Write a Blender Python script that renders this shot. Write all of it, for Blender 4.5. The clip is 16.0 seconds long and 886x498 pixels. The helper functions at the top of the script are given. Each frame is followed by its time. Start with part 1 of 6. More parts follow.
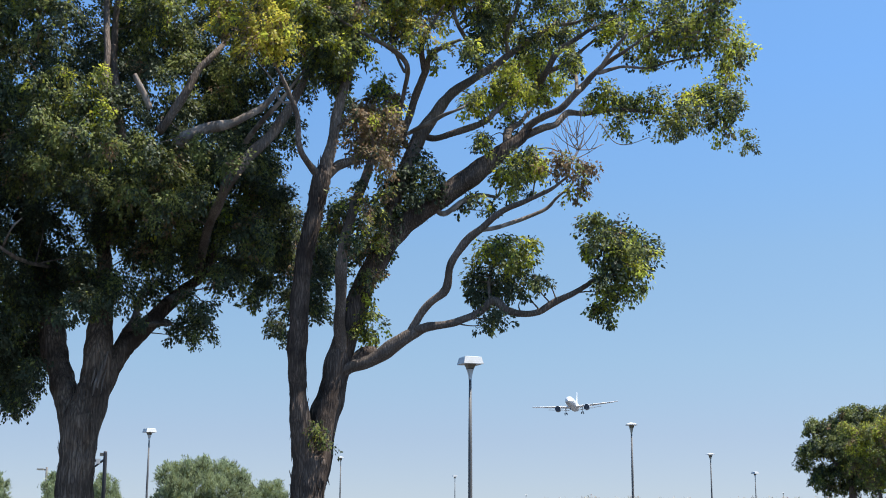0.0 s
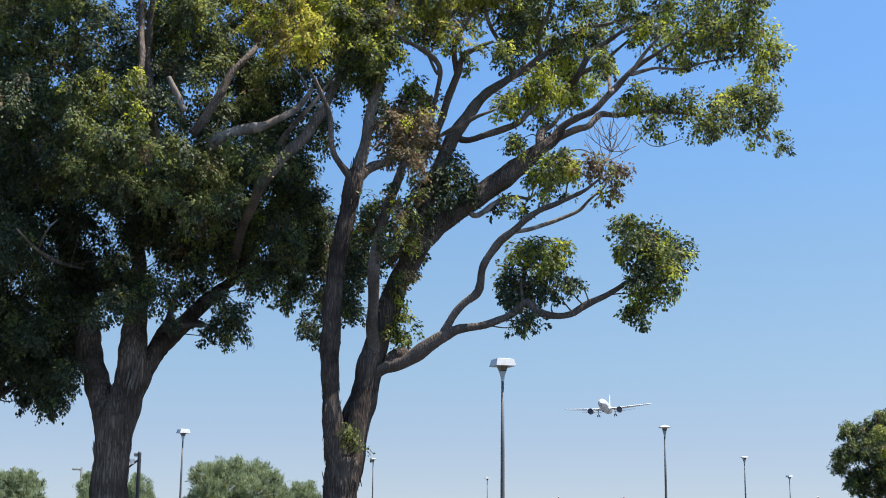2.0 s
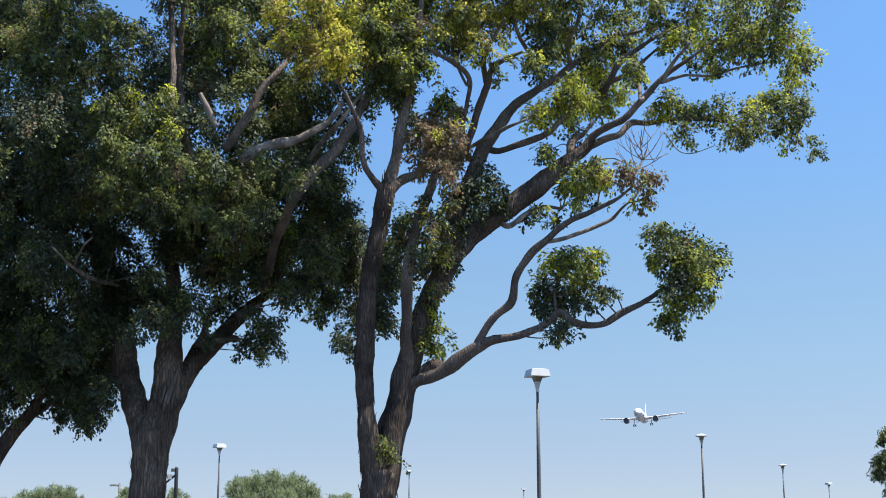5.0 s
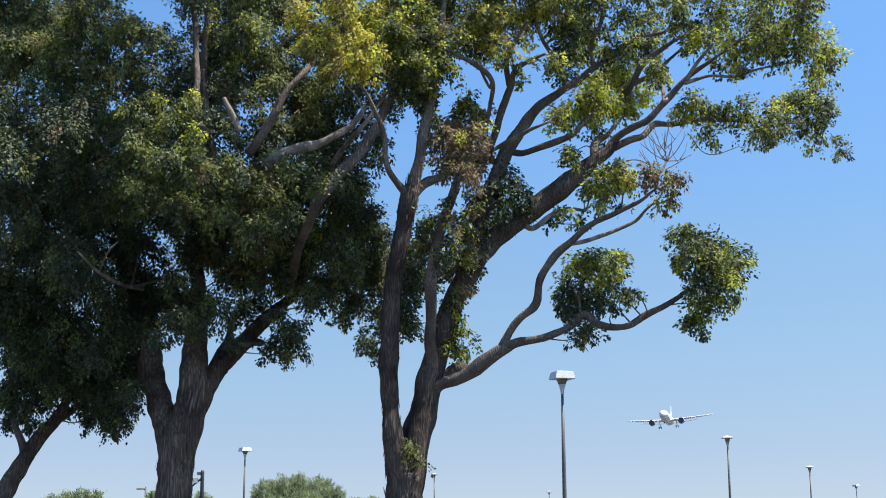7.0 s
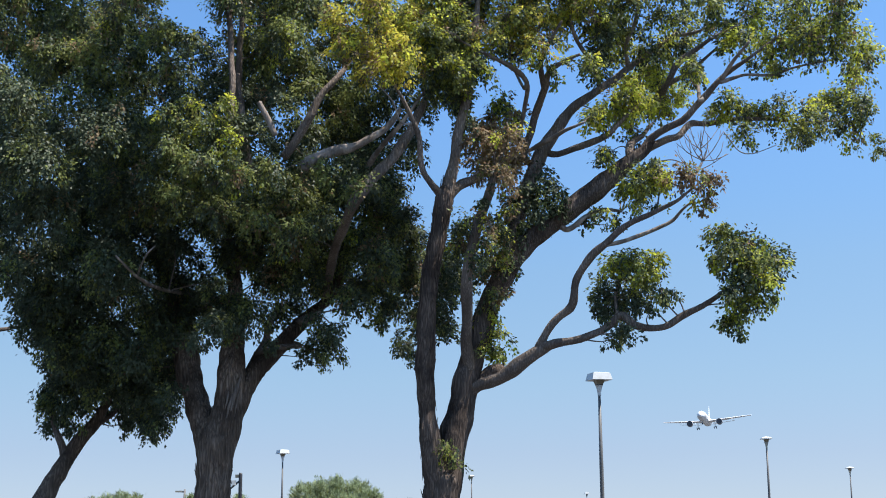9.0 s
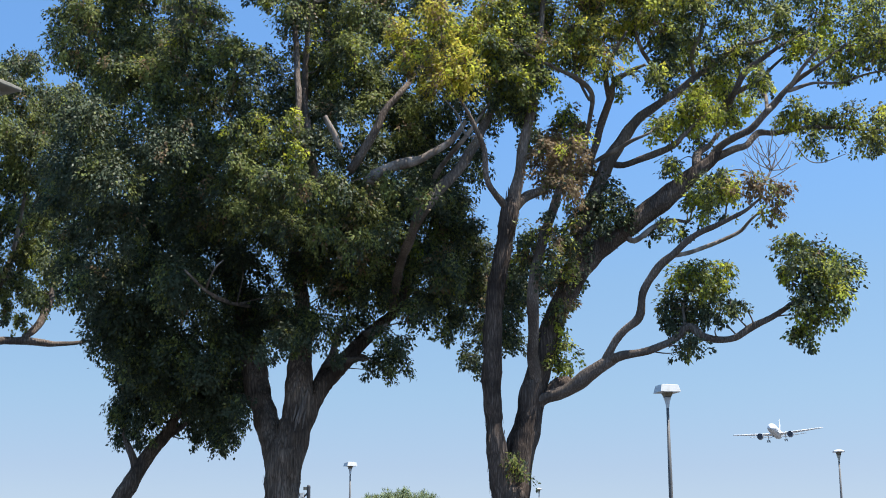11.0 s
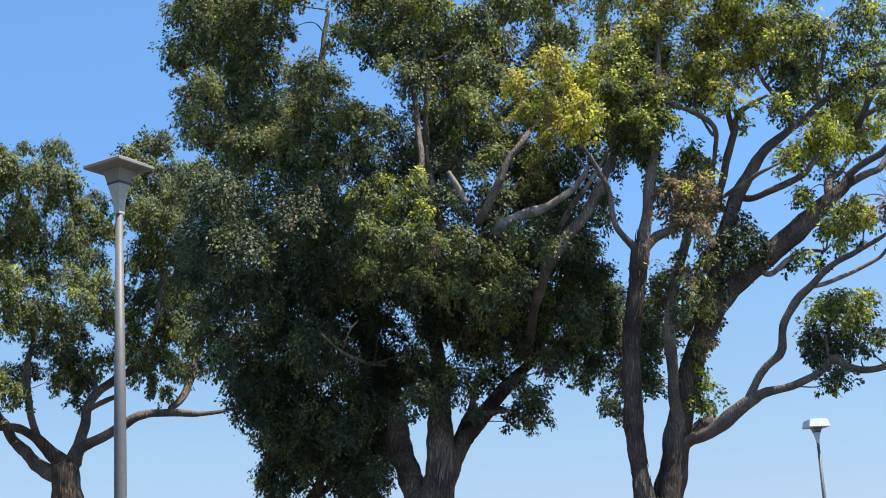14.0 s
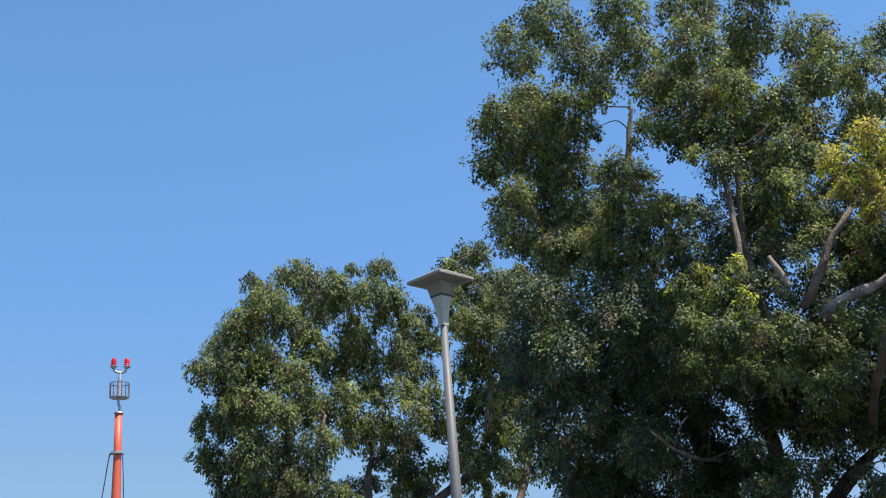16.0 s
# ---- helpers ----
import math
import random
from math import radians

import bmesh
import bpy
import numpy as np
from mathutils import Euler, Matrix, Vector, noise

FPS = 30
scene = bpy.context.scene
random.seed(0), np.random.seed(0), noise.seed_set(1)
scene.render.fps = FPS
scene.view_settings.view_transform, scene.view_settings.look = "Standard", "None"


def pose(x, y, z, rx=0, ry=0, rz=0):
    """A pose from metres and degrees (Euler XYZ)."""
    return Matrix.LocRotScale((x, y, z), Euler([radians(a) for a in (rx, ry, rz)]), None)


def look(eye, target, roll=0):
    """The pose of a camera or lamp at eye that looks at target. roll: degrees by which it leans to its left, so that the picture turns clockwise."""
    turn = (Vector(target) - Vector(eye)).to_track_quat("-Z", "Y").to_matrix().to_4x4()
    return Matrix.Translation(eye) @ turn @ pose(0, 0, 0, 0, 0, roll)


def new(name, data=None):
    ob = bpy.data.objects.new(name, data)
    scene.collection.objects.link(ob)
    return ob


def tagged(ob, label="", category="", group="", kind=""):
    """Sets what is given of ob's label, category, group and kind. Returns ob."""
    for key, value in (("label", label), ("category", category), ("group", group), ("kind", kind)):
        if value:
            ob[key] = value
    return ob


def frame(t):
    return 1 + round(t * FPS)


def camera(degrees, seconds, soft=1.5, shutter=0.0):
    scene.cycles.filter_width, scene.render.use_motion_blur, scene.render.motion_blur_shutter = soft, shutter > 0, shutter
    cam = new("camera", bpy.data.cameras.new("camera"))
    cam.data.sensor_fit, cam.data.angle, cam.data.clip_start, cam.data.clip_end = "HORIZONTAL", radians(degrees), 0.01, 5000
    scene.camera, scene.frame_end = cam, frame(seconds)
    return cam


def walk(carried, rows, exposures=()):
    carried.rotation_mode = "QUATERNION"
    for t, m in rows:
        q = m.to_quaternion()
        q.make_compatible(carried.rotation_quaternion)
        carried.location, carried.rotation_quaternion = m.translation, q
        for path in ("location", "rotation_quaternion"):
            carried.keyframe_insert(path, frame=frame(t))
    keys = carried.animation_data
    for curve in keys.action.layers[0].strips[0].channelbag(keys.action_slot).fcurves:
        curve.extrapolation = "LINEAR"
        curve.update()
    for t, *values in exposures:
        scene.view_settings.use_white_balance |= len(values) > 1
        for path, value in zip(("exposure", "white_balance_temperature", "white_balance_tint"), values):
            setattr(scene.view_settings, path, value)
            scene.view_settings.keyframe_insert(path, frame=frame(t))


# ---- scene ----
cam = camera(37.0, 16.0, soft=1.0)
EYE = 1.6
# seconds, then the camera's turn (degrees): it stands on one spot and swings to its left and upwards
TURNS = [
    (0.0, 101.20, -0.21, -0.04),
    (0.5, 101.15, -0.13, 0.36),
    (1.0, 101.16, -0.19, 0.63),
    (1.5, 101.25, -0.33, 0.90),
    (2.0, 101.27, -0.52, 1.33),
    (2.5, 101.21, -0.48, 1.60),
    (3.0, 101.25, -0.28, 1.71),
    (3.5, 101.44, 0.02, 1.86),
    (4.0, 101.63, -0.01, 2.18),
    (6.5, 101.83, 0.35, 3.77),
    (7.0, 101.88, 0.22, 3.97),
    (7.5, 101.92, 0.24, 4.17),
    (8.0, 101.95, 0.27, 4.68),
    (8.5, 101.94, 0.30, 5.15),
    (10.8, 102.42, 0.09, 7.96),
    (11.0, 102.51, 0.07, 8.42),
    (11.5, 102.81, 0.34, 9.50),
    (12.0, 103.15, 0.40, 10.30),
    (12.5, 103.35, 0.28, 11.34),
    (13.0, 103.53, 0.69, 12.58),
    (13.5, 103.99, 1.66, 13.31),
    (14.0, 104.86, 2.54, 14.81),
    (14.5, 105.89, 3.22, 17.97),
    (15.0, 107.04, 3.34, 21.24),
    (15.5, 108.47, 3.09, 24.89),
    (16.0, 109.84, 2.90, 29.28),
]
walk(cam, [(t, pose(0, 0, EYE, rx, ry, rz)) for t, rx, ry, rz in TURNS],
     exposures=[(0, 0.66), (4, 0.7), (7, 0.74), (12.5, 0.82), (14.5, 0.9), (16, 0.7)])

# ---- light ----
SUN_AZ, SUN_EL = 100.0, 66.0  # degrees to the right of the first view, and above the horizon
world = bpy.data.worlds.new("world")
scene.world = world
world.use_nodes = True
wn = world.node_tree
sky = wn.nodes.new("ShaderNodeTexSky")
sky.sky_type, sky.sun_disc = "NISHITA", False
sky.sun_elevation, sky.sun_rotation = radians(SUN_EL), radians(SUN_AZ)
sky.altitude, sky.air_density, sky.dust_density, sky.ozone_density = 0, 1.0, 0.7, 5.0
wn.nodes["Background"].inputs["Strength"].default_value = 0.15
# the haze layer at the horizon is thin here: look a little higher into the sky model
coord, lift = wn.nodes.new("ShaderNodeTexCoord"), wn.nodes.new("ShaderNodeVectorMath")
lift.inputs[1].default_value = (0, 0, 0.09)
wn.links.new(coord.outputs["Generated"], lift.inputs[0])
wn.links.new(lift.outputs[0], sky.inputs["Vector"])
# coastal haze pales the lowest sky; higher up the air is clearer and bluer
apart_z, haze, tint = wn.nodes.new("ShaderNodeSeparateXYZ"), wn.nodes.new("ShaderNodeValToRGB"), wn.nodes.new("ShaderNodeMix")
wn.links.new(coord.outputs["Generated"], apart_z.inputs[0])
wn.links.new(apart_z.outputs["Z"], haze.inputs["Fac"])
stops = haze.color_ramp.elements
stops[0].position, stops[0].color = 0.0, (0.745, 0.605, 0.55, 1)
stops[1].position, stops[1].color = 0.44, (0.7, 0.9, 0.97, 1)
for at, colour in ((0.055, (0.75, 0.63, 0.575, 1)), (0.11, (0.765, 0.712, 0.627, 1)), (0.19, (0.76, 0.78, 0.715, 1)), (0.24, (0.715, 0.815, 0.81, 1)), (0.316, (0.68, 0.855, 0.93, 1))):
    stops.new(at).color = colour
tint.data_type, tint.blend_type = "RGBA", "MULTIPLY"
tint.inputs["Factor"].default_value = 1.0
wn.links.new(sky.outputs[0], tint.inputs["A"])
wn.links.new(haze.outputs["Color"], tint.inputs["B"])
wn.links.new(tint.outputs["Result"], wn.nodes["Background"].inputs["Color"])
sun = new("sun", bpy.data.lights.new("sun", "SUN"))
sun.data.energy, sun.data.angle, sun.data.color = 5.0, radians(0.53), (1.0, 0.95, 0.88)
sun_way = Vector((math.sin(radians(SUN_AZ)) * math.cos(radians(SUN_EL)), math.cos(radians(SUN_AZ)) * math.cos(radians(SUN_EL)), math.sin(radians(SUN_EL))))
sun.matrix_world = look(sun_way * 200, (0, 0, 0))


# ---- materials ----
def mat(name, colour, rough=0.6, metal=0.0, vary=0.25, scale=4.0, bump=0.0, stretch=(1, 1, 1), dirt=None, fine=30.0):
    m = bpy.data.materials.new(name)
    m.use_nodes = True
    n, l = m.node_tree.nodes, m.node_tree.links
    b = n["Principled BSDF"]
    b.inputs["Roughness"].default_value, b.inputs["Metallic"].default_value = rough, metal
    tc = n.new("ShaderNodeTexCoord")
    mp = n.new("ShaderNodeMapping")
    mp.inputs["Scale"].default_value = stretch
    l.new(tc.outputs["Object"], mp.inputs["Vector"])
    coarse, grain = n.new("ShaderNodeTexNoise"), n.new("ShaderNodeTexNoise")
    for tex, sc, det in ((coarse, scale, 3), (grain, fine, 5)):
        tex.inputs["Scale"].default_value, tex.inputs["Detail"].default_value = sc, det
        l.new(mp.outputs[0], tex.inputs["Vector"])
    both = n.new("ShaderNodeMath")
    both.operation = "ADD"
    l.new(coarse.outputs["Fac"], both.inputs[0])
    l.new(grain.outputs["Fac"], both.inputs[1])
    ramp = n.new("ShaderNodeMapRange")
    for key, v in (("From Min", 0.65), ("From Max", 1.35), ("To Min", 1 - vary), ("To Max", 1 + vary)):
        ramp.inputs[key].default_value = v
    l.new(both.outputs[0], ramp.inputs["Value"])
    value = ramp.outputs[0]
    mix = n.new("ShaderNodeMix")
    mix.data_type = "RGBA"
    other = dirt or [c * 0.6 for c in colour]
    mix.inputs["A"].default_value, mix.inputs["B"].default_value = (*colour, 1), (*other, 1)
    fac = n.new("ShaderNodeMapRange")
    fac.inputs["From Min"].default_value, fac.inputs["From Max"].default_value = 0.48, 0.68
    l.new(coarse.outputs["Fac"], fac.inputs["Value"])
    l.new(fac.outputs[0], mix.inputs["Factor"])
    hsv = n.new("ShaderNodeHueSaturation")
    l.new(mix.outputs["Result"], hsv.inputs["Color"])
    l.new(value, hsv.inputs["Value"])
    l.new(hsv.outputs[0], b.inputs["Base Color"])
    if bump:
        bp = n.new("ShaderNodeBump")
        bp.inputs["Strength"].default_value, bp.inputs["Distance"].default_value = 1.0, bump
        l.new(both.outputs[0], bp.inputs["Height"])
        l.new(bp.outputs[0], b.inputs["Normal"])
    return m


def leaf_mat(name, colour, glow, rough=0.48):
    m = bpy.data.materials.new(name)
    m.use_nodes = True
    n, l = m.node_tree.nodes, m.node_tree.links
    b = n["Principled BSDF"]
    b.inputs["Roughness"].default_value, b.inputs["Specular IOR Level"].default_value = rough, 0.17
    geo = n.new("ShaderNodeNewGeometry")
    hsv = n.new("ShaderNodeHueSaturation")
    hsv.inputs["Color"].default_value = (*colour, 1)
    v, h = n.new("ShaderNodeMapRange"), n.new("ShaderNodeMapRange")
    for r, a, c in ((v, 0.65, 1.35), (h, 0.486, 0.523)):
        r.inputs["To Min"].default_value, r.inputs["To Max"].default_value = a, c
    l.new(geo.outputs["Random Per Island"], v.inputs["Value"])
    wob = n.new("ShaderNodeTexWhiteNoise")
    wob.noise_dimensions = "1D"
    l.new(geo.outputs["Random Per Island"], wob.inputs["W"])
    l.new(wob.outputs["Value"], h.inputs["Value"])
    l.new(v.outputs[0], hsv.inputs["Value"])
    l.new(h.outputs[0], hsv.inputs["Hue"])
    l.new(hsv.outputs[0], b.inputs["Base Color"])
    tr = n.new("ShaderNodeBsdfTranslucent")
    th = n.new("ShaderNodeHueSaturation")
    th.inputs["Value"].default_value, th.inputs["Saturation"].default_value, th.inputs["Hue"].default_value = 1.7, 1.0, 0.493
    l.new(hsv.outputs[0], th.inputs["Color"])
    l.new(th.outputs[0], tr.inputs["Color"])
    mx = n.new("ShaderNodeMixShader")
    mx.inputs["Fac"].default_value = glow
    l.new(b.outputs[0], mx.inputs[1])
    l.new(tr.outputs[0], mx.inputs[2])
    l.new(mx.outputs[0], n["Material Output"].inputs["Surface"])
    return m


def bark_mat(name, dark, light, tall=0.07, scale=34.0, depth=0.03):
    """Furrowed bark: long upright plates with dark cracks, fine fibres and paler worn ridges."""
    m = bpy.data.materials.new(name)
    m.use_nodes = True
    n, l = m.node_tree.nodes, m.node_tree.links
    b = n["Principled BSDF"]
    b.inputs["Roughness"].default_value, b.inputs["Specular IOR Level"].default_value = 0.95, 0.2
    tc, mp, warp = n.new("ShaderNodeTexCoord"), n.new("ShaderNodeMapping"), n.new("ShaderNodeTexNoise")
    mp.inputs["Scale"].default_value = (1, 1, tall)
    warp.inputs["Scale"].default_value, warp.inputs["Detail"].default_value = 3.0, 2
    bend = n.new("ShaderNodeMix")
    bend.data_type = "VECTOR"
    bend.inputs["Factor"].default_value = 0.06
    l.new(tc.outputs["Object"], warp.inputs["Vector"])
    l.new(tc.outputs["Object"], bend.inputs["A"])
    l.new(warp.outputs["Color"], bend.inputs["B"])
    l.new(bend.outputs["Result"], mp.inputs["Vector"])
    crack, fibre, patch = n.new("ShaderNodeTexVoronoi"), n.new("ShaderNodeTexNoise"), n.new("ShaderNodeTexNoise")
    crack.feature = "DISTANCE_TO_EDGE"
    crack.inputs["Scale"].default_value = scale
    fibre.inputs["Scale"].default_value, fibre.inputs["Detail"].default_value = scale * 2.6, 6
    patch.inputs["Scale"].default_value, patch.inputs["Detail"].default_value = 2.2, 3
    for x in (crack, fibre):
        l.new(mp.outputs[0], x.inputs["Vector"])
    l.new(tc.outputs["Object"], patch.inputs["Vector"])
    ridge = n.new("ShaderNodeMapRange")
    ridge.inputs["From Max"].default_value = 0.5
    ridge.inputs["To Min"].default_value = 0.25
    l.new(crack.outputs["Distance"], ridge.inputs["Value"])
    height = n.new("ShaderNodeMath")
    height.operation = "MULTIPLY"
    l.new(ridge.outputs[0], height.inputs[0])
    l.new(fibre.outputs["Fac"], height.inputs[1])
    mix = n.new("ShaderNodeMix")
    mix.data_type = "RGBA"
    mix.inputs["A"].default_value, mix.inputs["B"].default_value = (*dark, 1), (*light, 1)
    worn = n.new("ShaderNodeMath")
    worn.operation = "MULTIPLY"
    l.new(height.outputs[0], worn.inputs[0])
    some = n.new("ShaderNodeMapRange")
    for key, v in (("From Min", 0.35), ("From Max", 0.65), ("To Min", 0.55), ("To Max", 2.6)):
        some.inputs[key].default_value = v
    l.new(patch.outputs["Fac"], some.inputs["Value"])
    l.new(some.outputs[0], worn.inputs[1])
    l.new(worn.outputs[0], mix.inputs["Factor"])
    l.new(mix.outputs["Result"], b.inputs["Base Color"])
    bp = n.new("ShaderNodeBump")
    bp.inputs["Strength"].default_value, bp.inputs["Distance"].default_value = 1.0, depth
    l.new(height.outputs[0], bp.inputs["Height"])
    l.new(bp.outputs[0], b.inputs["Normal"])
    return m


BARK = bark_mat("furrowed_bark", (0.026, 0.019, 0.016), (0.22, 0.168, 0.135))
GREY_BARK = bark_mat("grey_furrowed_bark", (0.03, 0.021, 0.016), (0.33, 0.245, 0.185), 0.06, 24, 0.06)
LIMB_BARK = bark_mat("limb_bark", (0.08, 0.062, 0.05), (0.33, 0.265, 0.22), 0.16, 36, 0.03)
PALE_BARK = mat("pale_limb_bark", (0.17, 0.135, 0.11), 0.85, vary=0.3, scale=6, bump=0.02, stretch=(1, 1, 0.4), dirt=(0.3, 0.25, 0.21), fine=26)
DEAD = mat("dead_wood", (0.3, 0.26, 0.23), 0.85, vary=0.25, scale=8)
LEAF_MATS = [
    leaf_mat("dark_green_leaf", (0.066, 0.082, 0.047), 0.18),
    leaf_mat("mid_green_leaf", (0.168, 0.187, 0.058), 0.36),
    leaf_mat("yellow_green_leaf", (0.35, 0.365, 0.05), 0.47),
    leaf_mat("dry_brown_leaf", (0.2, 0.14, 0.08), 0.3, 0.6),
    leaf_mat("grey_olive_leaf", (0.28, 0.325, 0.185), 0.28, 0.5),
    leaf_mat("dry_straw", (0.52, 0.43, 0.3), 0.2, 0.7),
    leaf_mat("dry_red_leaf", (0.4, 0.16, 0.13), 0.2, 0.7),
    leaf_mat("golden_leaf", (0.41, 0.36, 0.06), 0.45),
]
# on the broad tree "g" paints in shade; "u", "m" and "v" paint in sunlight
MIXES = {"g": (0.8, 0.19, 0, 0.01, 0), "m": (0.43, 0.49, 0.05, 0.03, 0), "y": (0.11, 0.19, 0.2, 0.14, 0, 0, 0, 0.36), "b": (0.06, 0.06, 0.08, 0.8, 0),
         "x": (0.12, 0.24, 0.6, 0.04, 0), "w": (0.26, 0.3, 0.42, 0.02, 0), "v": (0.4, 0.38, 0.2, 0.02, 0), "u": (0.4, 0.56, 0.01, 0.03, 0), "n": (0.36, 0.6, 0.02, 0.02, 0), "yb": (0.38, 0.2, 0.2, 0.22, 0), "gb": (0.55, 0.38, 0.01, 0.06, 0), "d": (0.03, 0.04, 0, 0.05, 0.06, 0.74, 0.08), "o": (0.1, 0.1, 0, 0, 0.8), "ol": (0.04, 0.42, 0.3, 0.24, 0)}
WHITE_PAINT = mat("weathered_white_enamel", (0.56, 0.57, 0.56), 0.45, vary=0.1, scale=3, dirt=(0.46, 0.46, 0.43))
TAN_PAINT = mat("dull_tan_enamel", (0.42, 0.395, 0.31), 0.5, vary=0.2, scale=4, dirt=(0.33, 0.31, 0.26))
GREY_PAINT = mat("grey_lamp_enamel", (0.21, 0.195, 0.155), 0.5, vary=0.12, scale=4, dirt=(0.15, 0.135, 0.1))
POLE_GREY = mat("weathered_pole_paint", (0.12, 0.115, 0.108), 0.55, vary=0.18, scale=3, dirt=(0.11, 0.105, 0.1), bump=0.001)
DARK_TRIM = mat("dark_trim", (0.04, 0.04, 0.045), 0.5, vary=0.15)
LENS = mat("milky_lamp_lens", (0.2, 0.17, 0.115), 0.3, vary=0.1)
ORANGE = mat("faded_orange_paint", (0.62, 0.1, 0.045), 0.5, vary=0.12, scale=2, dirt=(0.5, 0.09, 0.05))
GALV = mat("galvanised_steel", (0.42, 0.43, 0.44), 0.45, 0.6, vary=0.15, scale=6)
BEACON = mat("red_beacon_glass", (0.75, 0.01, 0.02), 0.15, vary=0.1)
JET_WHITE = mat("aircraft_white_paint", (0.82, 0.82, 0.82), 0.3, vary=0.05, scale=0.3)
JET_GREY = mat("aircraft_grey_metal", (0.4, 0.42, 0.45), 0.35, 0.3, vary=0.08, scale=0.3)
JET_DARK = mat("aircraft_dark", (0.03, 0.035, 0.05), 0.3, vary=0.1)
ASPHALT = mat("asphalt", (0.055, 0.055, 0.055), 0.9, vary=0.25, scale=0.3, fine=40, bump=0.004, dirt=(0.075, 0.072, 0.068))
BEIGE = mat("beige_render", (0.55, 0.47, 0.38), 0.85, vary=0.12, scale=0.5, dirt=(0.45, 0.38, 0.31))


# ---- builders ----
def obj_from(name, bm, material, parent=None, label="", smooth=False):
    me = bpy.data.meshes.new(name)
    bm.to_mesh(me)
    bm.free()
    me.materials.append(material)
    if smooth:
        for p in me.polygons:
            p.use_smooth = True
    ob = new(name, me)
    if parent:
        ob.parent = parent
    return tagged(ob, label)


def part(name, bm, material, parent, label="", smooth=False):
    return obj_from(name, bm, material, parent, label, smooth)


def thing(name, m, label, category, group="", kind=""):
    ob = new(name)
    ob.empty_display_size = 0.2
    ob.matrix_world = m
    return tagged(ob, label, category, group, kind)


def glide(pts, steps):
    """Catmull-Rom through rows of x, y, z, radius."""
    p = np.array(pts, float)
    p = np.vstack([2 * p[0] - p[1], p, 2 * p[-1] - p[-2]])
    res = []
    for i in range(1, len(p) - 2):
        for u in np.arange(steps) / steps:
            a, b, c, d = p[i - 1:i + 3]
            res.append(0.5 * (2 * b + (c - a) * u + (2 * a - 5 * b + 4 * c - d) * u ** 2 + (3 * b - a - 3 * c + d) * u ** 3))
    res.append(p[-2])
    res = np.array(res)
    res[:, 3] = np.maximum(res[:, 3], 0.003)
    return res


def tube(bm, pts, sides=10, steps=4, rough=0.0, caps=True, seed=0.0):
    rows = glide(pts, steps) if steps > 1 else np.array(pts, float)
    if rough:
        for r in rows[1:]:
            for k, q in enumerate((Vector(r[:3]) * 2.6, Vector(r[:3]) * 2.6 + Vector((9, 4, 7)), Vector(r[:3]) * 2.6 + Vector((3, 8, 1)))):
                r[k] += 0.4 * min(r[3], 0.05) * noise.noise(q + Vector((seed, 0, 0)))
            r[3] *= 1 + (0.16 if r[3] < 0.15 else 0.04) * noise.noise(Vector(r[:3]) * 3.3)
    rings, side = [], None
    for i, r in enumerate(rows):
        way = Vector(rows[min(i + 1, len(rows) - 1)][:3] - rows[max(i - 1, 0)][:3]).normalized()
        if side is None:
            side = way.orthogonal().normalized()
        side = (side - way * side.dot(way)).normalized()
        up = way.cross(side)
        ring = []
        for k in range(sides):
            a = 2 * math.pi * k / sides
            out = side * math.cos(a) + up * math.sin(a)
            c = Vector(r[:3])
            rad = r[3]
            if rough:
                q = c + out * rad
                rad *= 1 + rough * ((0.4 if rad > 0.15 else 1.0) * noise.noise(Vector((out.x * 2.2, out.y * 2.2, q.z * 0.7 + seed))) + 0.6 * noise.noise(q * 5.0) + 0.7 * noise.noise(Vector((out.x * 7, out.y * 7, q.z * 1.1 + seed))))
            ring.append(bm.verts.new(c + out * rad))
        rings.append(ring)
    for a, b in zip(rings, rings[1:]):
        for k in range(sides):
            bm.faces.new((a[k], a[(k + 1) % sides], b[(k + 1) % sides], b[k]))
    if caps:
        bm.faces.new(rings[0][::-1])
        bm.faces.new(rings[-1])
    return bm


def box(bm, x0, x1, y0, y1, z0, z1, top=1.0):
    cx, cy = (x0 + x1) / 2, (y0 + y1) / 2
    v = []
    for z, s in ((z0, 1.0), (z1, top)):
        for x, y in ((x0, y0), (x1, y0), (x1, y1), (x0, y1)):
            v.append(bm.verts.new((cx + (x - cx) * s, cy + (y - cy) * s, z)))
    for f in ((3, 2, 1, 0), (4, 5, 6, 7), (0, 1, 5, 4), (1, 2, 6, 5), (2, 3, 7, 6), (3, 0, 4, 7)):
        bm.faces.new([v[i] for i in f])
    return bm


def lathe(bm, prof, sides=16, turn=0.0, at=(0, 0, 0), caps=True):
    """Rings of (radius, z) round the z axis."""
    rings = []
    for r, z in prof:
        rings.append([bm.verts.new((at[0] + r * math.cos(turn + 2 * math.pi * k / sides), at[1] + r * math.sin(turn + 2 * math.pi * k / sides), at[2] + z)) for k in range(sides)])
    for a, b in zip(rings, rings[1:]):
        for k in range(sides):
            bm.faces.new((a[k], a[(k + 1) % sides], b[(k + 1) % sides], b[k]))
    if caps:
        bm.faces.new(rings[0][::-1])
        bm.faces.new(rings[-1])
    return bm


# ---- ground ----
bm = bmesh.new()
for x in (-2500, 2500):
    for y in (-2500, 2500):
        bm.verts.new((x, y, 0))
bm.verts.ensure_lookup_table()
bm.faces.new([bm.verts[i] for i in (0, 2, 3, 1)])
tagged(obj_from("ground", bm, ASPHALT), "wide flat grey asphalt car park ground", "ground", kind="structure")


# ---- trees ----
def plant(name, x, y, turn, label):
    return thing(name, pose(x, y, 0, 0, 0, turn), label, "tree")


BOUGHS = {}


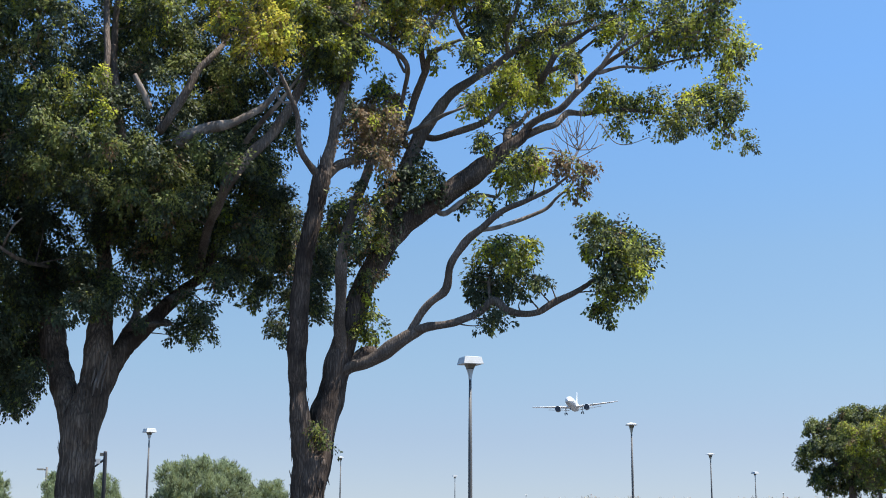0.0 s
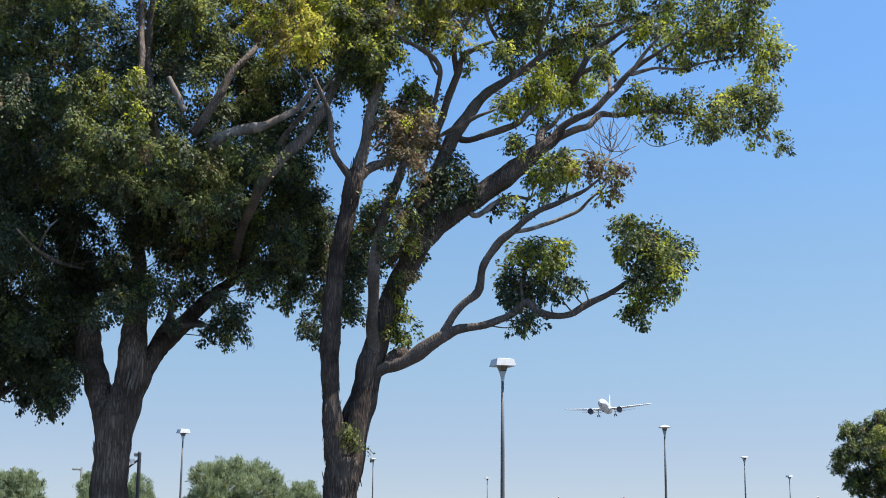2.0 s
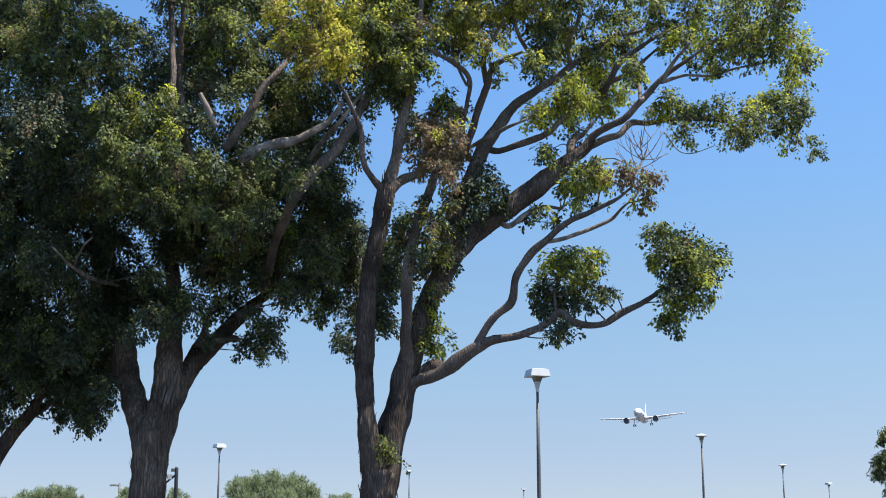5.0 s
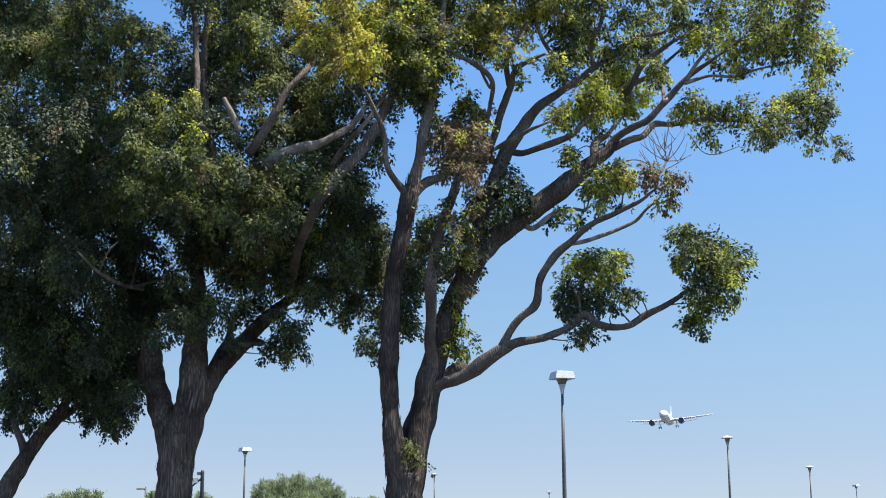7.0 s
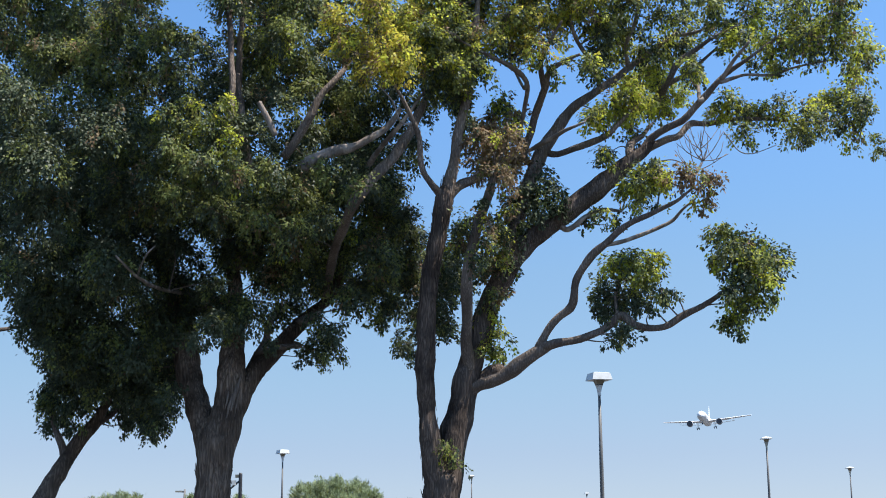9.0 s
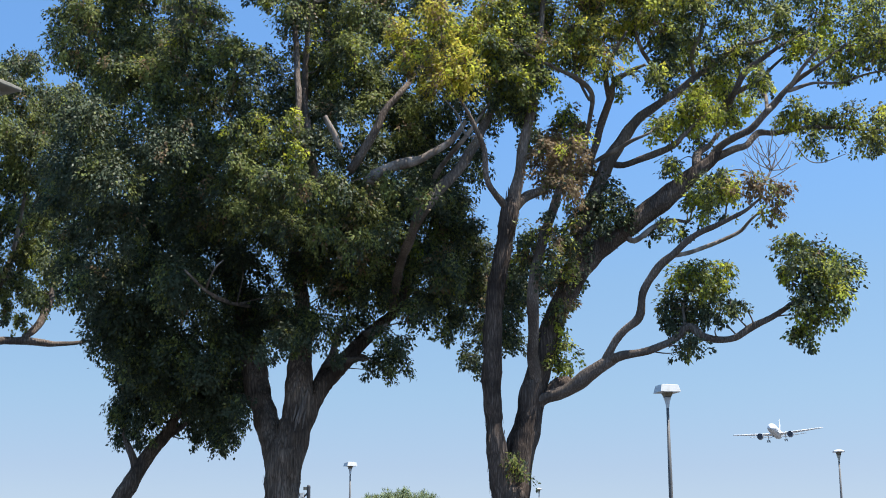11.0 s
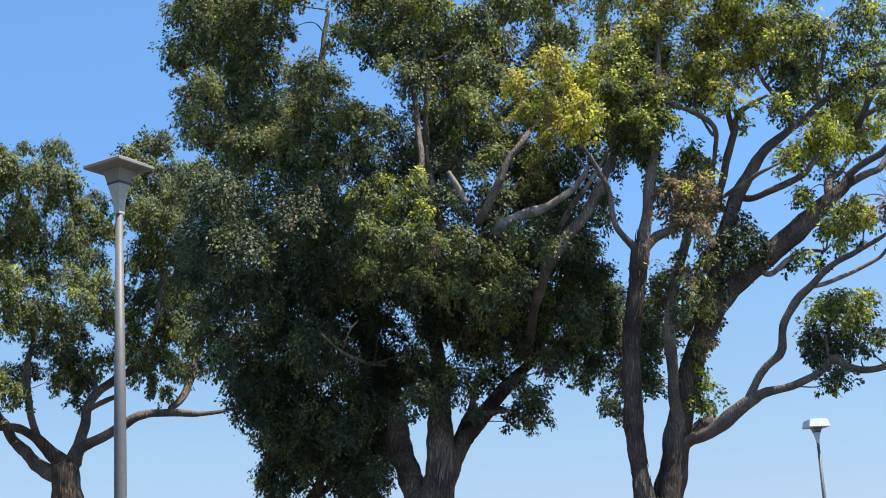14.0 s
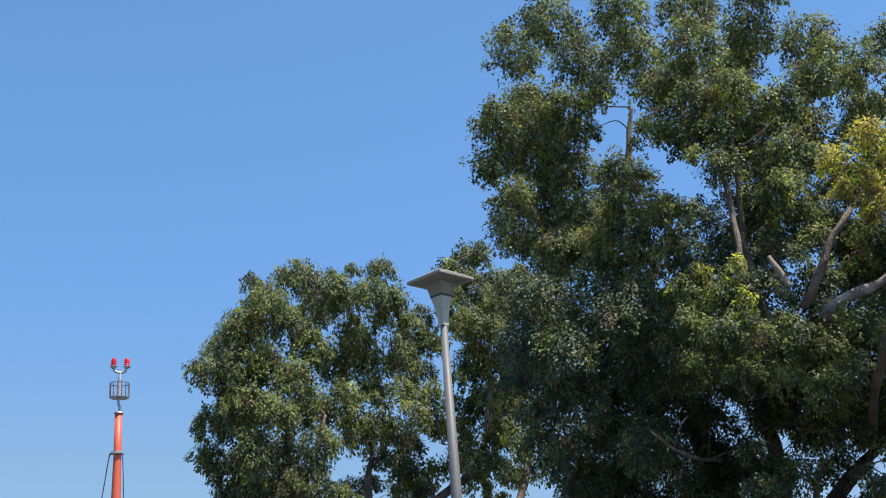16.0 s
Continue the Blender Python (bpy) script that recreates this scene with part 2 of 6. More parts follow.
def limb(tree, pts, name="limb"):
    bm = bmesh.new()
    big = max(p[3] for p in pts)
    grey = tree.name != "tall_tree"
    material = DEAD if name == "dead_twig" else PALE_BARK if name in ("stub", "bark_strip") else (GREY_BARK if grey else BARK) if name in ("trunk", "stem", "burl") or big > 0.16 else LIMB_BARK if big > 0.045 else PALE_BARK
    tube(bm, pts, 44 if big > 0.2 else 18 if big > 0.08 else 8, 12 if big > 0.2 else 6, 0.2 if big > 0.2 else 0.2 if big > 0.05 else 0.08, seed=len(BOUGHS.get(tree.name, ())) * 3.1)
    ob = part(name, bm, material, tree, smooth=True)
    if name != "dead_twig":
        BOUGHS.setdefault(tree.name, []).append(glide(pts, 4))
    return ob


def flakes(tree, trunk, count, size, seed):
    """Loose strips of bark that peel from a trunk and roughen its outline."""
    rng = random.Random(seed)
    bm = bmesh.new()
    me = trunk.data
    for i in range(count):
        p = me.polygons[rng.randrange(len(me.polygons))]
        c, nrm = p.center.copy(), p.normal.copy()
        if abs(nrm.z) > 0.8:
            continue
        up = Vector((rng.uniform(-0.15, 0.15), rng.uniform(-0.15, 0.15), 1)).normalized()
        side = up.cross(nrm).normalized() * rng.uniform(0.012, 0.03) * size
        h = rng.uniform(0.08, 0.26) * size
        hang = rng.choice((-1, -1, 1))
        tip = c + up * hang * h + nrm * rng.uniform(0.005, 0.04) * size
        v = [bm.verts.new(q) for q in (c - side - nrm * 0.01, c + side - nrm * 0.01, tip + side * 0.5, tip - side * 0.4, c + nrm * 0.012)]
        for f in ((0, 1, 2, 3), (0, 4, 3), (1, 2, 4), (4, 2, 3), (0, 1, 4)):
            bm.faces.new([v[k] for k in f])
    tagged(part("peeling_bark", bm, me.materials[0], tree), kind="stuff")


def leaves(crown, clumps, mix, dens):
    crown.extend((*c, mix, dens) for c in clumps)


TASSELS, LEAFY = 270.0, 1.12  # tassels on a lobe of one metre, and how full they hang


def unit(v):
    return v / np.maximum(np.linalg.norm(v, axis=1), 1e-6)[:, None]


def foliage(tree, crown, size, k, seed, twigs=True, droop=0.8, relief=0.0):
    """The crown: each clump is a lobe of hanging tassels, whose leaves shingle outwards, and the thin twigs that bear them."""
    rng = np.random.default_rng(seed)
    paths = np.vstack(BOUGHS[tree.name])
    tw = bmesh.new()
    where, way, face, kinds, sizes = [], [], [], [], []
    big = max(1.0, size / 0.085)
    for x, y, z, r, mix, dens in crown:
        # lobes stand out from the crown or sink into it, which parts them by deep shade
        c = np.array((x, y + relief * noise.noise(Vector((x * 1.25, z * 0.8, y * 0.5)) + Vector((seed, 0, 0))), z))
        bushy = droop < -0.5
        tassels = max(3, int(TASSELS * (4 if bushy else 1) * dens * r * r / big ** 2))
        each = max(10, int(2970 * k * dens * r * r / tassels * LEAFY))
        d = unit(rng.normal(size=(tassels, 3)) + np.array((0, 0, 0.25)))
        rad = r * rng.uniform(0.45, 0.98, tassels)
        base = c + d * rad[:, None] * np.array((0.92, 1.08, 0.85))
        axis = unit(d * 0.55 + rng.normal(size=(tassels, 3)) * 0.22 + np.array((0, 0, -droop)))
        small = min(1.0, 0.45 + 1.7 * r) * big * (0.42 if bushy else 1.0)
        length = rng.uniform(0.18, 0.48, tassels) * small
        girth = rng.uniform(0.09, 0.16, tassels) * small
        hue = rng.choice(len(MIXES[mix]), tassels, p=MIXES[mix])
        n = tassels * each
        of = np.repeat(np.arange(tassels), each)
        u = rng.random(n)
        e = unit(rng.normal(size=(n, 3)))
        swell = np.sin(math.pi * (0.12 + 0.76 * u)) * rng.uniform(0.35, 1.0, n) ** 0.6
        at = base[of] + axis[of] * (length[of] * (u - 0.3))[:, None] + e * (girth[of] * swell)[:, None]
        # a few stray leaves loosen the outline
        stray = rng.random(n) < 0.1
        at[stray] += rng.normal(size=(int(stray.sum()), 3)) * 0.045
        where.append(at)
        way.append(unit(axis[of] * 0.7 + e * 0.4 + rng.normal(size=(n, 3)) * 0.33 + np.array((0, 0, -0.35 * droop))))
        face.append(e * 0.6 + d[of] * 0.6 + np.array((0, 0, 0.3)) + rng.normal(size=(n, 3)) * 0.4)
        kinds.append(np.where(rng.random(n) < 0.78, hue[of], rng.choice(len(MIXES[mix]), n, p=MIXES[mix])))
        sizes.append(size * rng.uniform(0.65, 1.3, n) * (2.2 if bushy else 1.0))
        if twigs:
            near = paths[np.argmin(((paths[:, :3] - c) ** 2).sum(1) + 4.0 * np.maximum(0, paths[:, 2] - z))]
            gap = np.linalg.norm(near[:3] - c)
            if gap < 0.75:
                mid = (near[:3] + c) / 2 + rng.normal(size=3) * 0.12 * gap + np.array((0, 0, 0.05 * gap))
                tube(tw, [(*near[:3], min(near[3] * 0.6, 0.014)), (*mid, 0.009), (*c, 0.004)], 5, 4, caps=False)
            for i in range(min(4, tassels)):
                m = (c + base[i]) / 2 + rng.normal(size=3) * 0.04
                tube(tw, [(*c, 0.006), (*m, 0.005), (*base[i], 0.002)], 4, 2, caps=False)
    where, way, face, kinds, sizes = np.vstack(where), np.vstack(way), np.vstack(face), np.concatenate(kinds), np.concatenate(sizes)
    n = len(where)
    side = unit(np.cross(way, face))
    nor = np.cross(side, way)
    L, W = sizes[:, None], (sizes * rng.uniform(0.25, 0.37, n) * (0.3 if droop < -0.5 else 1.0))[:, None]
    lift = nor * L * 0.07
    verts = np.empty((n, 4, 3))
    verts[:, 0] = where
    verts[:, 1] = where + way * L * 0.42 + side * W - lift
    verts[:, 2] = where + way * L - nor * L * 0.12
    verts[:, 3] = where + way * L * 0.42 - side * W - lift
    me = bpy.data.meshes.new("crown")
    me.vertices.add(4 * n)
    me.vertices.foreach_set("co", verts.ravel())
    me.loops.add(6 * n)
    me.loops.foreach_set("vertex_index", (np.arange(n)[:, None] * 4 + np.array((0, 1, 2, 0, 2, 3))).ravel().astype(np.int32))
    me.polygons.add(2 * n)
    me.polygons.foreach_set("loop_start", (np.arange(2 * n) * 3).astype(np.int32))
    for m in LEAF_MATS:
        me.materials.append(m)
    me.polygons.foreach_set("material_index", np.repeat(kinds, 2).astype(np.int32))
    me.update(calc_edges=True)
    ob = new("crown", me)
    ob.parent = tree
    tagged(ob, kind="stuff")
    if twigs:
        t = part("twig_mass", tw, LIMB_BARK, tree)
        tagged(t, kind="stuff")
    else:
        tw.free()


tree = plant('tall_tree', -1.94, 19.91, 5.58, 'tall forked tree with shaggy dark bark and sparse yellow-green leaves')
crown = []
flakes(tree, limb(tree, [(-0.018, 0.0, -0.1, 0.303), (-0.02, 0.0, 0.02, 0.296), (-0.05, 0.0, 1.15, 0.261), (-0.05, 0.0, 1.78, 0.239), (-0.02, 0.0, 2.13, 0.257), (0.01, 0.0, 2.38, 0.235), (0.025, 0.0, 2.505, 0.117)], 'trunk'), 220, 0.8, 1)
flakes(tree, limb(tree, [(-0.08, 0.0, 1.8, 0.165), (-0.09, -0.06, 2.29, 0.174), (-0.16, -0.12, 2.78, 0.156), (-0.22, -0.19, 3.28, 0.134), (-0.25, -0.25, 3.78, 0.133), (-0.25, -0.31, 4.44, 0.137), (-0.17, -0.38, 5.38, 0.132), (-0.04, -0.44, 5.98, 0.128), (0.05, -0.5, 6.53, 0.119), (0.082, -0.521, 6.723, 0.054)], 'stem'), 160, 0.7, 2)
flakes(tree, limb(tree, [(-0.0, 0.0, 1.8, 0.174), (0.06, 0.02, 2.21, 0.2), (0.1, 0.04, 2.54, 0.209), (0.17, 0.06, 2.97, 0.218), (0.27, 0.09, 3.31, 0.197), (0.35, 0.11, 3.74, 0.197), (0.45, 0.13, 4.09, 0.188), (0.63, 0.15, 4.66, 0.175), (0.8, 0.17, 5.15, 0.167), (1.14, 0.19, 5.72, 0.158), (1.58, 0.21, 6.18, 0.158), (2.57, 0.26, 6.94, 0.152), (2.86, 0.28, 7.19, 0.126), (3.08, 0.28, 7.37, 0.104), (3.3, 0.3, 7.57, 0.081), (3.39, 0.3, 7.66, 0.041)], 'stem'), 60, 0.5, 3)
limb(tree, [(0.02, -0.5, 6.56, 0.068), (-0.15, -0.65, 6.71, 0.055), (-0.28, -0.8, 6.94, 0.046), (-0.33, -0.95, 7.36, 0.041), (-0.51, -1.1, 7.79, 0.033), (-0.72, -1.25, 8.12, 0.02), (-0.85, -1.4, 8.28, 0.012)])
limb(tree, [(0.05, -0.5, 6.51, 0.102), (0.18, -0.45, 7.04, 0.085), (0.28, -0.4, 7.64, 0.077), (0.42, -0.35, 8.21, 0.068), (0.55, -0.3, 8.83, 0.06), (0.57, -0.25, 9.5, 0.052), (0.62, -0.2, 10.19, 0.034)])
limb(tree, [(0.07, -0.5, 6.51, 0.085), (0.32, -0.22, 6.82, 0.073), (0.67, 0.05, 7.05, 0.061), (0.93, 0.33, 7.46, 0.049), (1.14, 0.6, 7.93, 0.036)])
limb(tree, [(0.37, 0.11, 3.81, 0.111), (0.44, 0.11, 3.83, 0.114), (0.37, -0.15, 4.31, 0.086), (0.38, -0.41, 4.78, 0.081), (0.39, -0.62, 5.34, 0.08), (0.54, -0.72, 6.02, 0.076), (0.69, -0.81, 6.43, 0.063), (0.81, -0.9, 6.84, 0.042)])
limb(tree, [(0.98, 0.18, 5.51, 0.123), (1.23, 0.31, 6.5, 0.117), (1.45, 0.44, 7.14, 0.111), (1.64, 0.57, 7.56, 0.112), (1.88, 0.7, 7.98, 0.098), (2.17, 0.8, 8.36, 0.085), (2.61, 0.9, 8.7, 0.064), (3.05, 1.0, 9.05, 0.054), (3.5, 1.1, 9.41, 0.04), (4.01, 1.2, 9.82, 0.029)])
limb(tree, [(1.64, 0.57, 7.56, 0.054), (1.83, 0.57, 7.51, 0.057), (2.13, 0.43, 7.56, 0.056), (2.58, 0.3, 7.71, 0.051), (2.84, 0.25, 7.93, 0.036), (3.21, 0.2, 8.25, 0.023)])
limb(tree, [(1.53, 0.49, 7.31, 0.051), (1.34, 0.49, 7.43, 0.054), (1.47, 0.31, 7.94, 0.066), (1.58, 0.12, 8.27, 0.061), (1.65, -0.05, 8.44, 0.056), (1.71, -0.2, 8.63, 0.043), (1.96, -0.35, 8.77, 0.034), (2.17, -0.5, 8.82, 0.021)])
limb(tree, [(1.65, -0.02, 8.41, 0.048), (1.57, -0.2, 8.76, 0.039), (1.69, -0.4, 9.02, 0.03), (1.89, -0.6, 9.33, 0.017)])
limb(tree, [(1.06, 0.49, 7.74, 0.034), (1.23, 0.49, 7.76, 0.036), (1.34, 0.16, 8.18, 0.035), (1.35, -0.16, 8.49, 0.043), (1.07, -0.4, 8.67, 0.038), (0.75, -0.6, 8.77, 0.025), (0.35, -0.8, 8.91, 0.017)])
limb(tree, [(1.35, -0.16, 8.49, 0.026), (1.32, -0.16, 8.37, 0.026), (1.21, 0.1, 8.72, 0.022), (1.11, 0.0, 8.88, 0.017)])
limb(tree, [(1.36, 0.45, 7.51, 0.031), (1.66, 0.18, 7.61, 0.04), (1.95, -0.07, 7.71, 0.03), (2.23, -0.3, 7.78, 0.017)])
limb(tree, [(3.27, 0.3, 7.52, 0.068), (3.59, 0.36, 7.67, 0.059), (3.83, 0.42, 7.78, 0.055), (4.02, 0.49, 7.99, 0.055), (4.33, 0.55, 8.01, 0.046), (4.77, 0.6, 8.1, 0.037), (5.27, 0.68, 8.13, 0.028), (5.94, 0.74, 8.09, 0.019), (6.46, 0.8, 8.12, 0.014)])
limb(tree, [(3.17, 0.3, 7.45, 0.068), (3.34, 0.25, 7.67, 0.063), (3.58, 0.05, 7.78, 0.058), (3.81, -0.1, 7.88, 0.053), (3.97, -0.2, 8.03, 0.053), (4.24, -0.4, 8.31, 0.049), (4.48, -0.5, 8.53, 0.04), (4.75, -0.7, 8.67, 0.026), (5.18, -0.8, 8.98, 0.017)])
limb(tree, [(4.38, -0.47, 8.43, 0.043), (4.36, -0.47, 8.37, 0.042), (4.7, -0.55, 8.45, 0.025), (5.08, -0.65, 8.41, 0.021), (5.44, -0.82, 8.48, 0.017), (5.93, -1.0, 8.53, 0.012)])
limb(tree, [(4.36, -0.47, 8.4, 0.038), (4.49, -0.7, 8.61, 0.029), (4.69, -1.0, 8.83, 0.021)])
limb(tree, [(4.11, -0.31, 8.18, 0.03), (4.04, -0.31, 8.12, 0.03), (4.11, 0.15, 8.56, 0.026), (4.09, 0.4, 8.93, 0.022)])
limb(tree, [(3.07, 0.28, 7.31, 0.06), (2.99, 0.28, 7.37, 0.062), (3.05, 0.43, 7.64, 0.067), (3.26, 0.57, 7.82, 0.04), (3.42, 0.7, 8.04, 0.027)])
limb(tree, [(3.57, 1.7, 8.48, 0.044), (3.75, 0.9, 8.8, 0.055), (3.91, 0.73, 9.09, 0.059), (4.17, 0.55, 9.26, 0.04), (4.47, 0.38, 9.43, 0.027), (4.81, 0.2, 9.57, 0.018)])
limb(tree, [(3.61, 1.54, 8.54, 0.034), (3.66, 1.54, 8.75, 0.038), (3.76, 0.97, 8.82, 0.05), (4.05, 0.7, 8.92, 0.036), (4.56, 0.6, 9.34, 0.022)])
limb(tree, [(3.96, 1.18, 9.76, 0.037), (4.29, 0.9, 9.72, 0.027), (4.54, 0.9, 9.85, 0.018)])
limb(tree, [(3.13, 1.02, 9.16, 0.037), (3.07, 0.73, 9.4, 0.032), (3.19, 0.5, 9.72, 0.031), (3.28, 0.3, 10.23, 0.022)])
limb(tree, [(2.72, 1.5, 8.94, 0.033), (2.52, 0.7, 9.09, 0.041), (2.34, 0.47, 9.23, 0.036), (2.18, 0.23, 9.38, 0.031), (2.08, 0.0, 9.67, 0.022)])
limb(tree, [(0.33, 0.11, 3.65, 0.094), (0.39, 0.11, 3.64, 0.097), (0.56, -0.0, 3.72, 0.092), (0.84, -0.12, 3.82, 0.099), (1.14, -0.23, 4.01, 0.103), (1.5, -0.34, 4.23, 0.083), (1.64, -0.45, 4.28, 0.071), (2.04, -0.56, 4.35, 0.058), (2.41, -0.65, 4.48, 0.054), (2.65, -0.73, 4.67, 0.058), (2.85, -0.81, 4.51, 0.058), (3.22, -0.89, 4.47, 0.05), (3.54, -0.96, 4.65, 0.05), (3.83, -1.04, 4.79, 0.041), (4.07, -1.12, 4.93, 0.03), (4.35, -1.2, 5.15, 0.018)])
limb(tree, [(1.5, -0.34, 4.23, 0.068), (1.45, -0.34, 4.26, 0.068), (1.69, -0.46, 4.65, 0.06), (1.93, -0.59, 4.85, 0.063), (1.99, -0.71, 5.19, 0.055), (2.18, -0.83, 5.5, 0.058), (2.45, -0.97, 5.73, 0.054), (2.69, -1.1, 5.94, 0.045), (3.05, -1.23, 6.09, 0.037), (3.41, -1.37, 6.24, 0.028), (3.64, -1.5, 6.41, 0.02)])
limb(tree, [(2.45, -0.97, 5.73, 0.034), (2.41, -0.97, 5.68, 0.033), (2.72, -0.89, 5.76, 0.033), (3.12, -0.8, 5.93, 0.033), (3.41, -0.84, 6.06, 0.029), (3.57, -0.92, 6.22, 0.021), (3.77, -1.0, 6.38, 0.012)])
limb(tree, [(1.78, 0.22, 6.36, 0.043), (1.98, 0.22, 6.19, 0.044), (2.26, 0.31, 6.4, 0.04), (2.54, 0.4, 6.55, 0.031), (2.87, 0.5, 6.54, 0.022)])
limb(tree, [(2.61, -0.71, 4.61, 0.034), (2.59, -0.55, 4.98, 0.025), (2.69, -0.5, 5.33, 0.017)])
limb(tree, [(0.55, 0.0, 3.75, 0.061), (0.66, 0.07, 3.84, 0.105), (0.76, 0.14, 3.92, 0.118), (0.86, 0.13, 3.96, 0.105), (0.95, 0.12, 3.99, 0.061)], 'burl')
limb(tree, [(3.5, -1.42, 6.31, 0.017), (3.48, -1.42, 6.37, 0.017), (3.61, -1.43, 6.55, 0.014), (3.74, -1.4, 6.69, 0.011), (3.83, -1.35, 6.85, 0.008)], 'twig')
limb(tree, [(3.83, -1.36, 6.85, 0.008), (3.65, -1.35, 6.95, 0.006), (3.45, -1.3, 7.14, 0.004)], 'twig')
limb(tree, [(3.6, -1.34, 6.98, 0.005), (3.52, -1.35, 7.1, 0.004), (3.5, -1.3, 7.25, 0.003)], 'twig')
limb(tree, [(3.76, -1.36, 6.89, 0.007), (3.81, -1.36, 7.0, 0.008), (3.63, -1.35, 7.15, 0.006), (3.49, -1.3, 7.4, 0.004)], 'twig')
limb(tree, [(3.67, -1.35, 7.14, 0.005), (3.6, -1.35, 7.26, 0.004), (3.58, -1.3, 7.41, 0.003)], 'twig')
limb(tree, [(3.72, -1.41, 6.68, 0.008), (3.56, -1.35, 6.81, 0.006), (3.43, -1.3, 7.03, 0.004)], 'twig')
limb(tree, [(3.57, -1.35, 6.83, 0.005), (3.49, -1.35, 6.95, 0.004), (3.47, -1.3, 7.1, 0.003)], 'twig')
limb(tree, [(3.83, -1.36, 6.85, 0.008), (3.72, -1.35, 6.98, 0.006), (3.65, -1.3, 7.2, 0.004)], 'twig')
limb(tree, [(3.72, -1.35, 7.01, 0.005), (3.79, -1.35, 7.13, 0.004), (3.84, -1.3, 7.29, 0.003)], 'twig')
limb(tree, [(3.81, -1.36, 6.97, 0.008), (3.71, -1.35, 7.17, 0.006), (3.65, -1.3, 7.48, 0.004)], 'twig')
limb(tree, [(3.72, -1.35, 7.2, 0.005), (3.64, -1.35, 7.32, 0.004), (3.62, -1.3, 7.48, 0.003)], 'twig')
limb(tree, [(3.72, -1.41, 6.68, 0.008), (3.66, -1.35, 6.92, 0.006), (3.64, -1.3, 7.27, 0.004)], 'twig')
limb(tree, [(3.67, -1.35, 6.97, 0.005), (3.6, -1.35, 7.09, 0.004), (3.58, -1.3, 7.25, 0.003)], 'twig')
limb(tree, [(3.83, -1.36, 6.85, 0.008), (3.89, -1.35, 7.01, 0.006), (3.93, -1.3, 7.28, 0.004)], 'twig')
limb(tree, [(3.88, -1.35, 7.03, 0.005), (3.8, -1.35, 7.15, 0.004), (3.78, -1.3, 7.31, 0.003)], 'twig')
limb(tree, [(3.81, -1.36, 7.07, 0.008), (3.86, -1.35, 7.31, 0.006), (3.95, -1.3, 7.66, 0.004)], 'twig')
limb(tree, [(3.89, -1.34, 7.38, 0.005), (3.96, -1.35, 7.51, 0.004), (4.01, -1.3, 7.66, 0.003)], 'twig')
limb(tree, [(3.72, -1.41, 6.68, 0.008), (3.81, -1.35, 6.85, 0.006), (3.93, -1.3, 7.1, 0.004)], 'twig')
limb(tree, [(3.8, -1.36, 6.84, 0.005), (3.73, -1.35, 6.96, 0.004), (3.71, -1.3, 7.11, 0.003)], 'twig')
limb(tree, [(3.83, -1.36, 6.85, 0.008), (3.99, -1.35, 7.03, 0.006), (4.16, -1.3, 7.31, 0.004)], 'twig')
limb(tree, [(4.0, -1.35, 7.05, 0.005), (4.08, -1.35, 7.18, 0.004), (4.12, -1.3, 7.33, 0.003)], 'twig')
limb(tree, [(3.81, -1.36, 7.04, 0.008), (3.94, -1.35, 7.16, 0.006), (4.1, -1.3, 7.38, 0.004)], 'twig')
limb(tree, [(3.96, -1.35, 7.18, 0.005), (3.88, -1.35, 7.3, 0.004), (3.86, -1.3, 7.46, 0.003)], 'twig')
limb(tree, [(3.72, -1.41, 6.68, 0.008), (3.93, -1.35, 6.79, 0.006), (4.19, -1.3, 6.97, 0.004)], 'twig')
limb(tree, [(4.0, -1.34, 6.82, 0.005), (3.93, -1.35, 6.94, 0.004), (3.91, -1.3, 7.09, 0.003)], 'twig')
limb(tree, [(3.83, -1.36, 6.85, 0.008), (4.01, -1.35, 6.87, 0.006), (4.22, -1.3, 6.97, 0.004)], 'twig')
limb(tree, [(4.02, -1.35, 6.88, 0.005), (4.1, -1.35, 7.0, 0.004), (4.15, -1.3, 7.16, 0.003)], 'twig')
limb(tree, [(3.83, -1.36, 6.85, 0.008), (3.8, -1.35, 7.07, 0.006), (3.83, -1.3, 7.33, 0.004)], 'twig')
limb(tree, [(4.16, -1.3, 7.31, 0.004), (4.22, -1.3, 7.23, 0.008), (4.42, -1.08, 7.08, 0.008), (4.65, -1.0, 7.06, 0.008), (5.01, -1.0, 7.19, 0.006)], 'dead_twig')
limb(tree, [(-0.68, -1.22, 8.05, 0.017), (-0.72, -1.22, 8.13, 0.016), (-0.82, -1.5, 8.42, 0.012), (-1.05, -1.6, 8.63, 0.008)])
limb(tree, [(-0.38, -1.01, 7.56, 0.021), (-0.59, -1.06, 7.55, 0.016), (-0.72, -1.17, 7.85, 0.012), (-0.92, -1.3, 8.05, 0.008)], 'dead_twig')
leaves(crown, [(5.9, -1.29, 8.91, 0.38), (6.4, -0.95, 8.68, 0.29), (5.59, -1.14, 8.72, 0.34), (6.92, 0.91, 9.0, 0.2), (5.66, -0.66, 9.46, 0.37), (5.95, -1.48, 9.34, 0.32)], 'w', 1.1)
leaves(crown, [(6.81, 0.37, 8.24, 0.26), (6.65, 1.07, 8.61, 0.29), (6.63, 0.59, 7.96, 0.28), (5.98, 0.51, 8.01, 0.33), (5.92, 1.15, 8.01, 0.22), (5.46, 0.65, 8.29, 0.28), (6.29, 1.04, 8.43, 0.25), (7.12, 0.78, 7.57, 0.12), (7.19, 0.92, 7.88, 0.09)], 'v', 1.0)
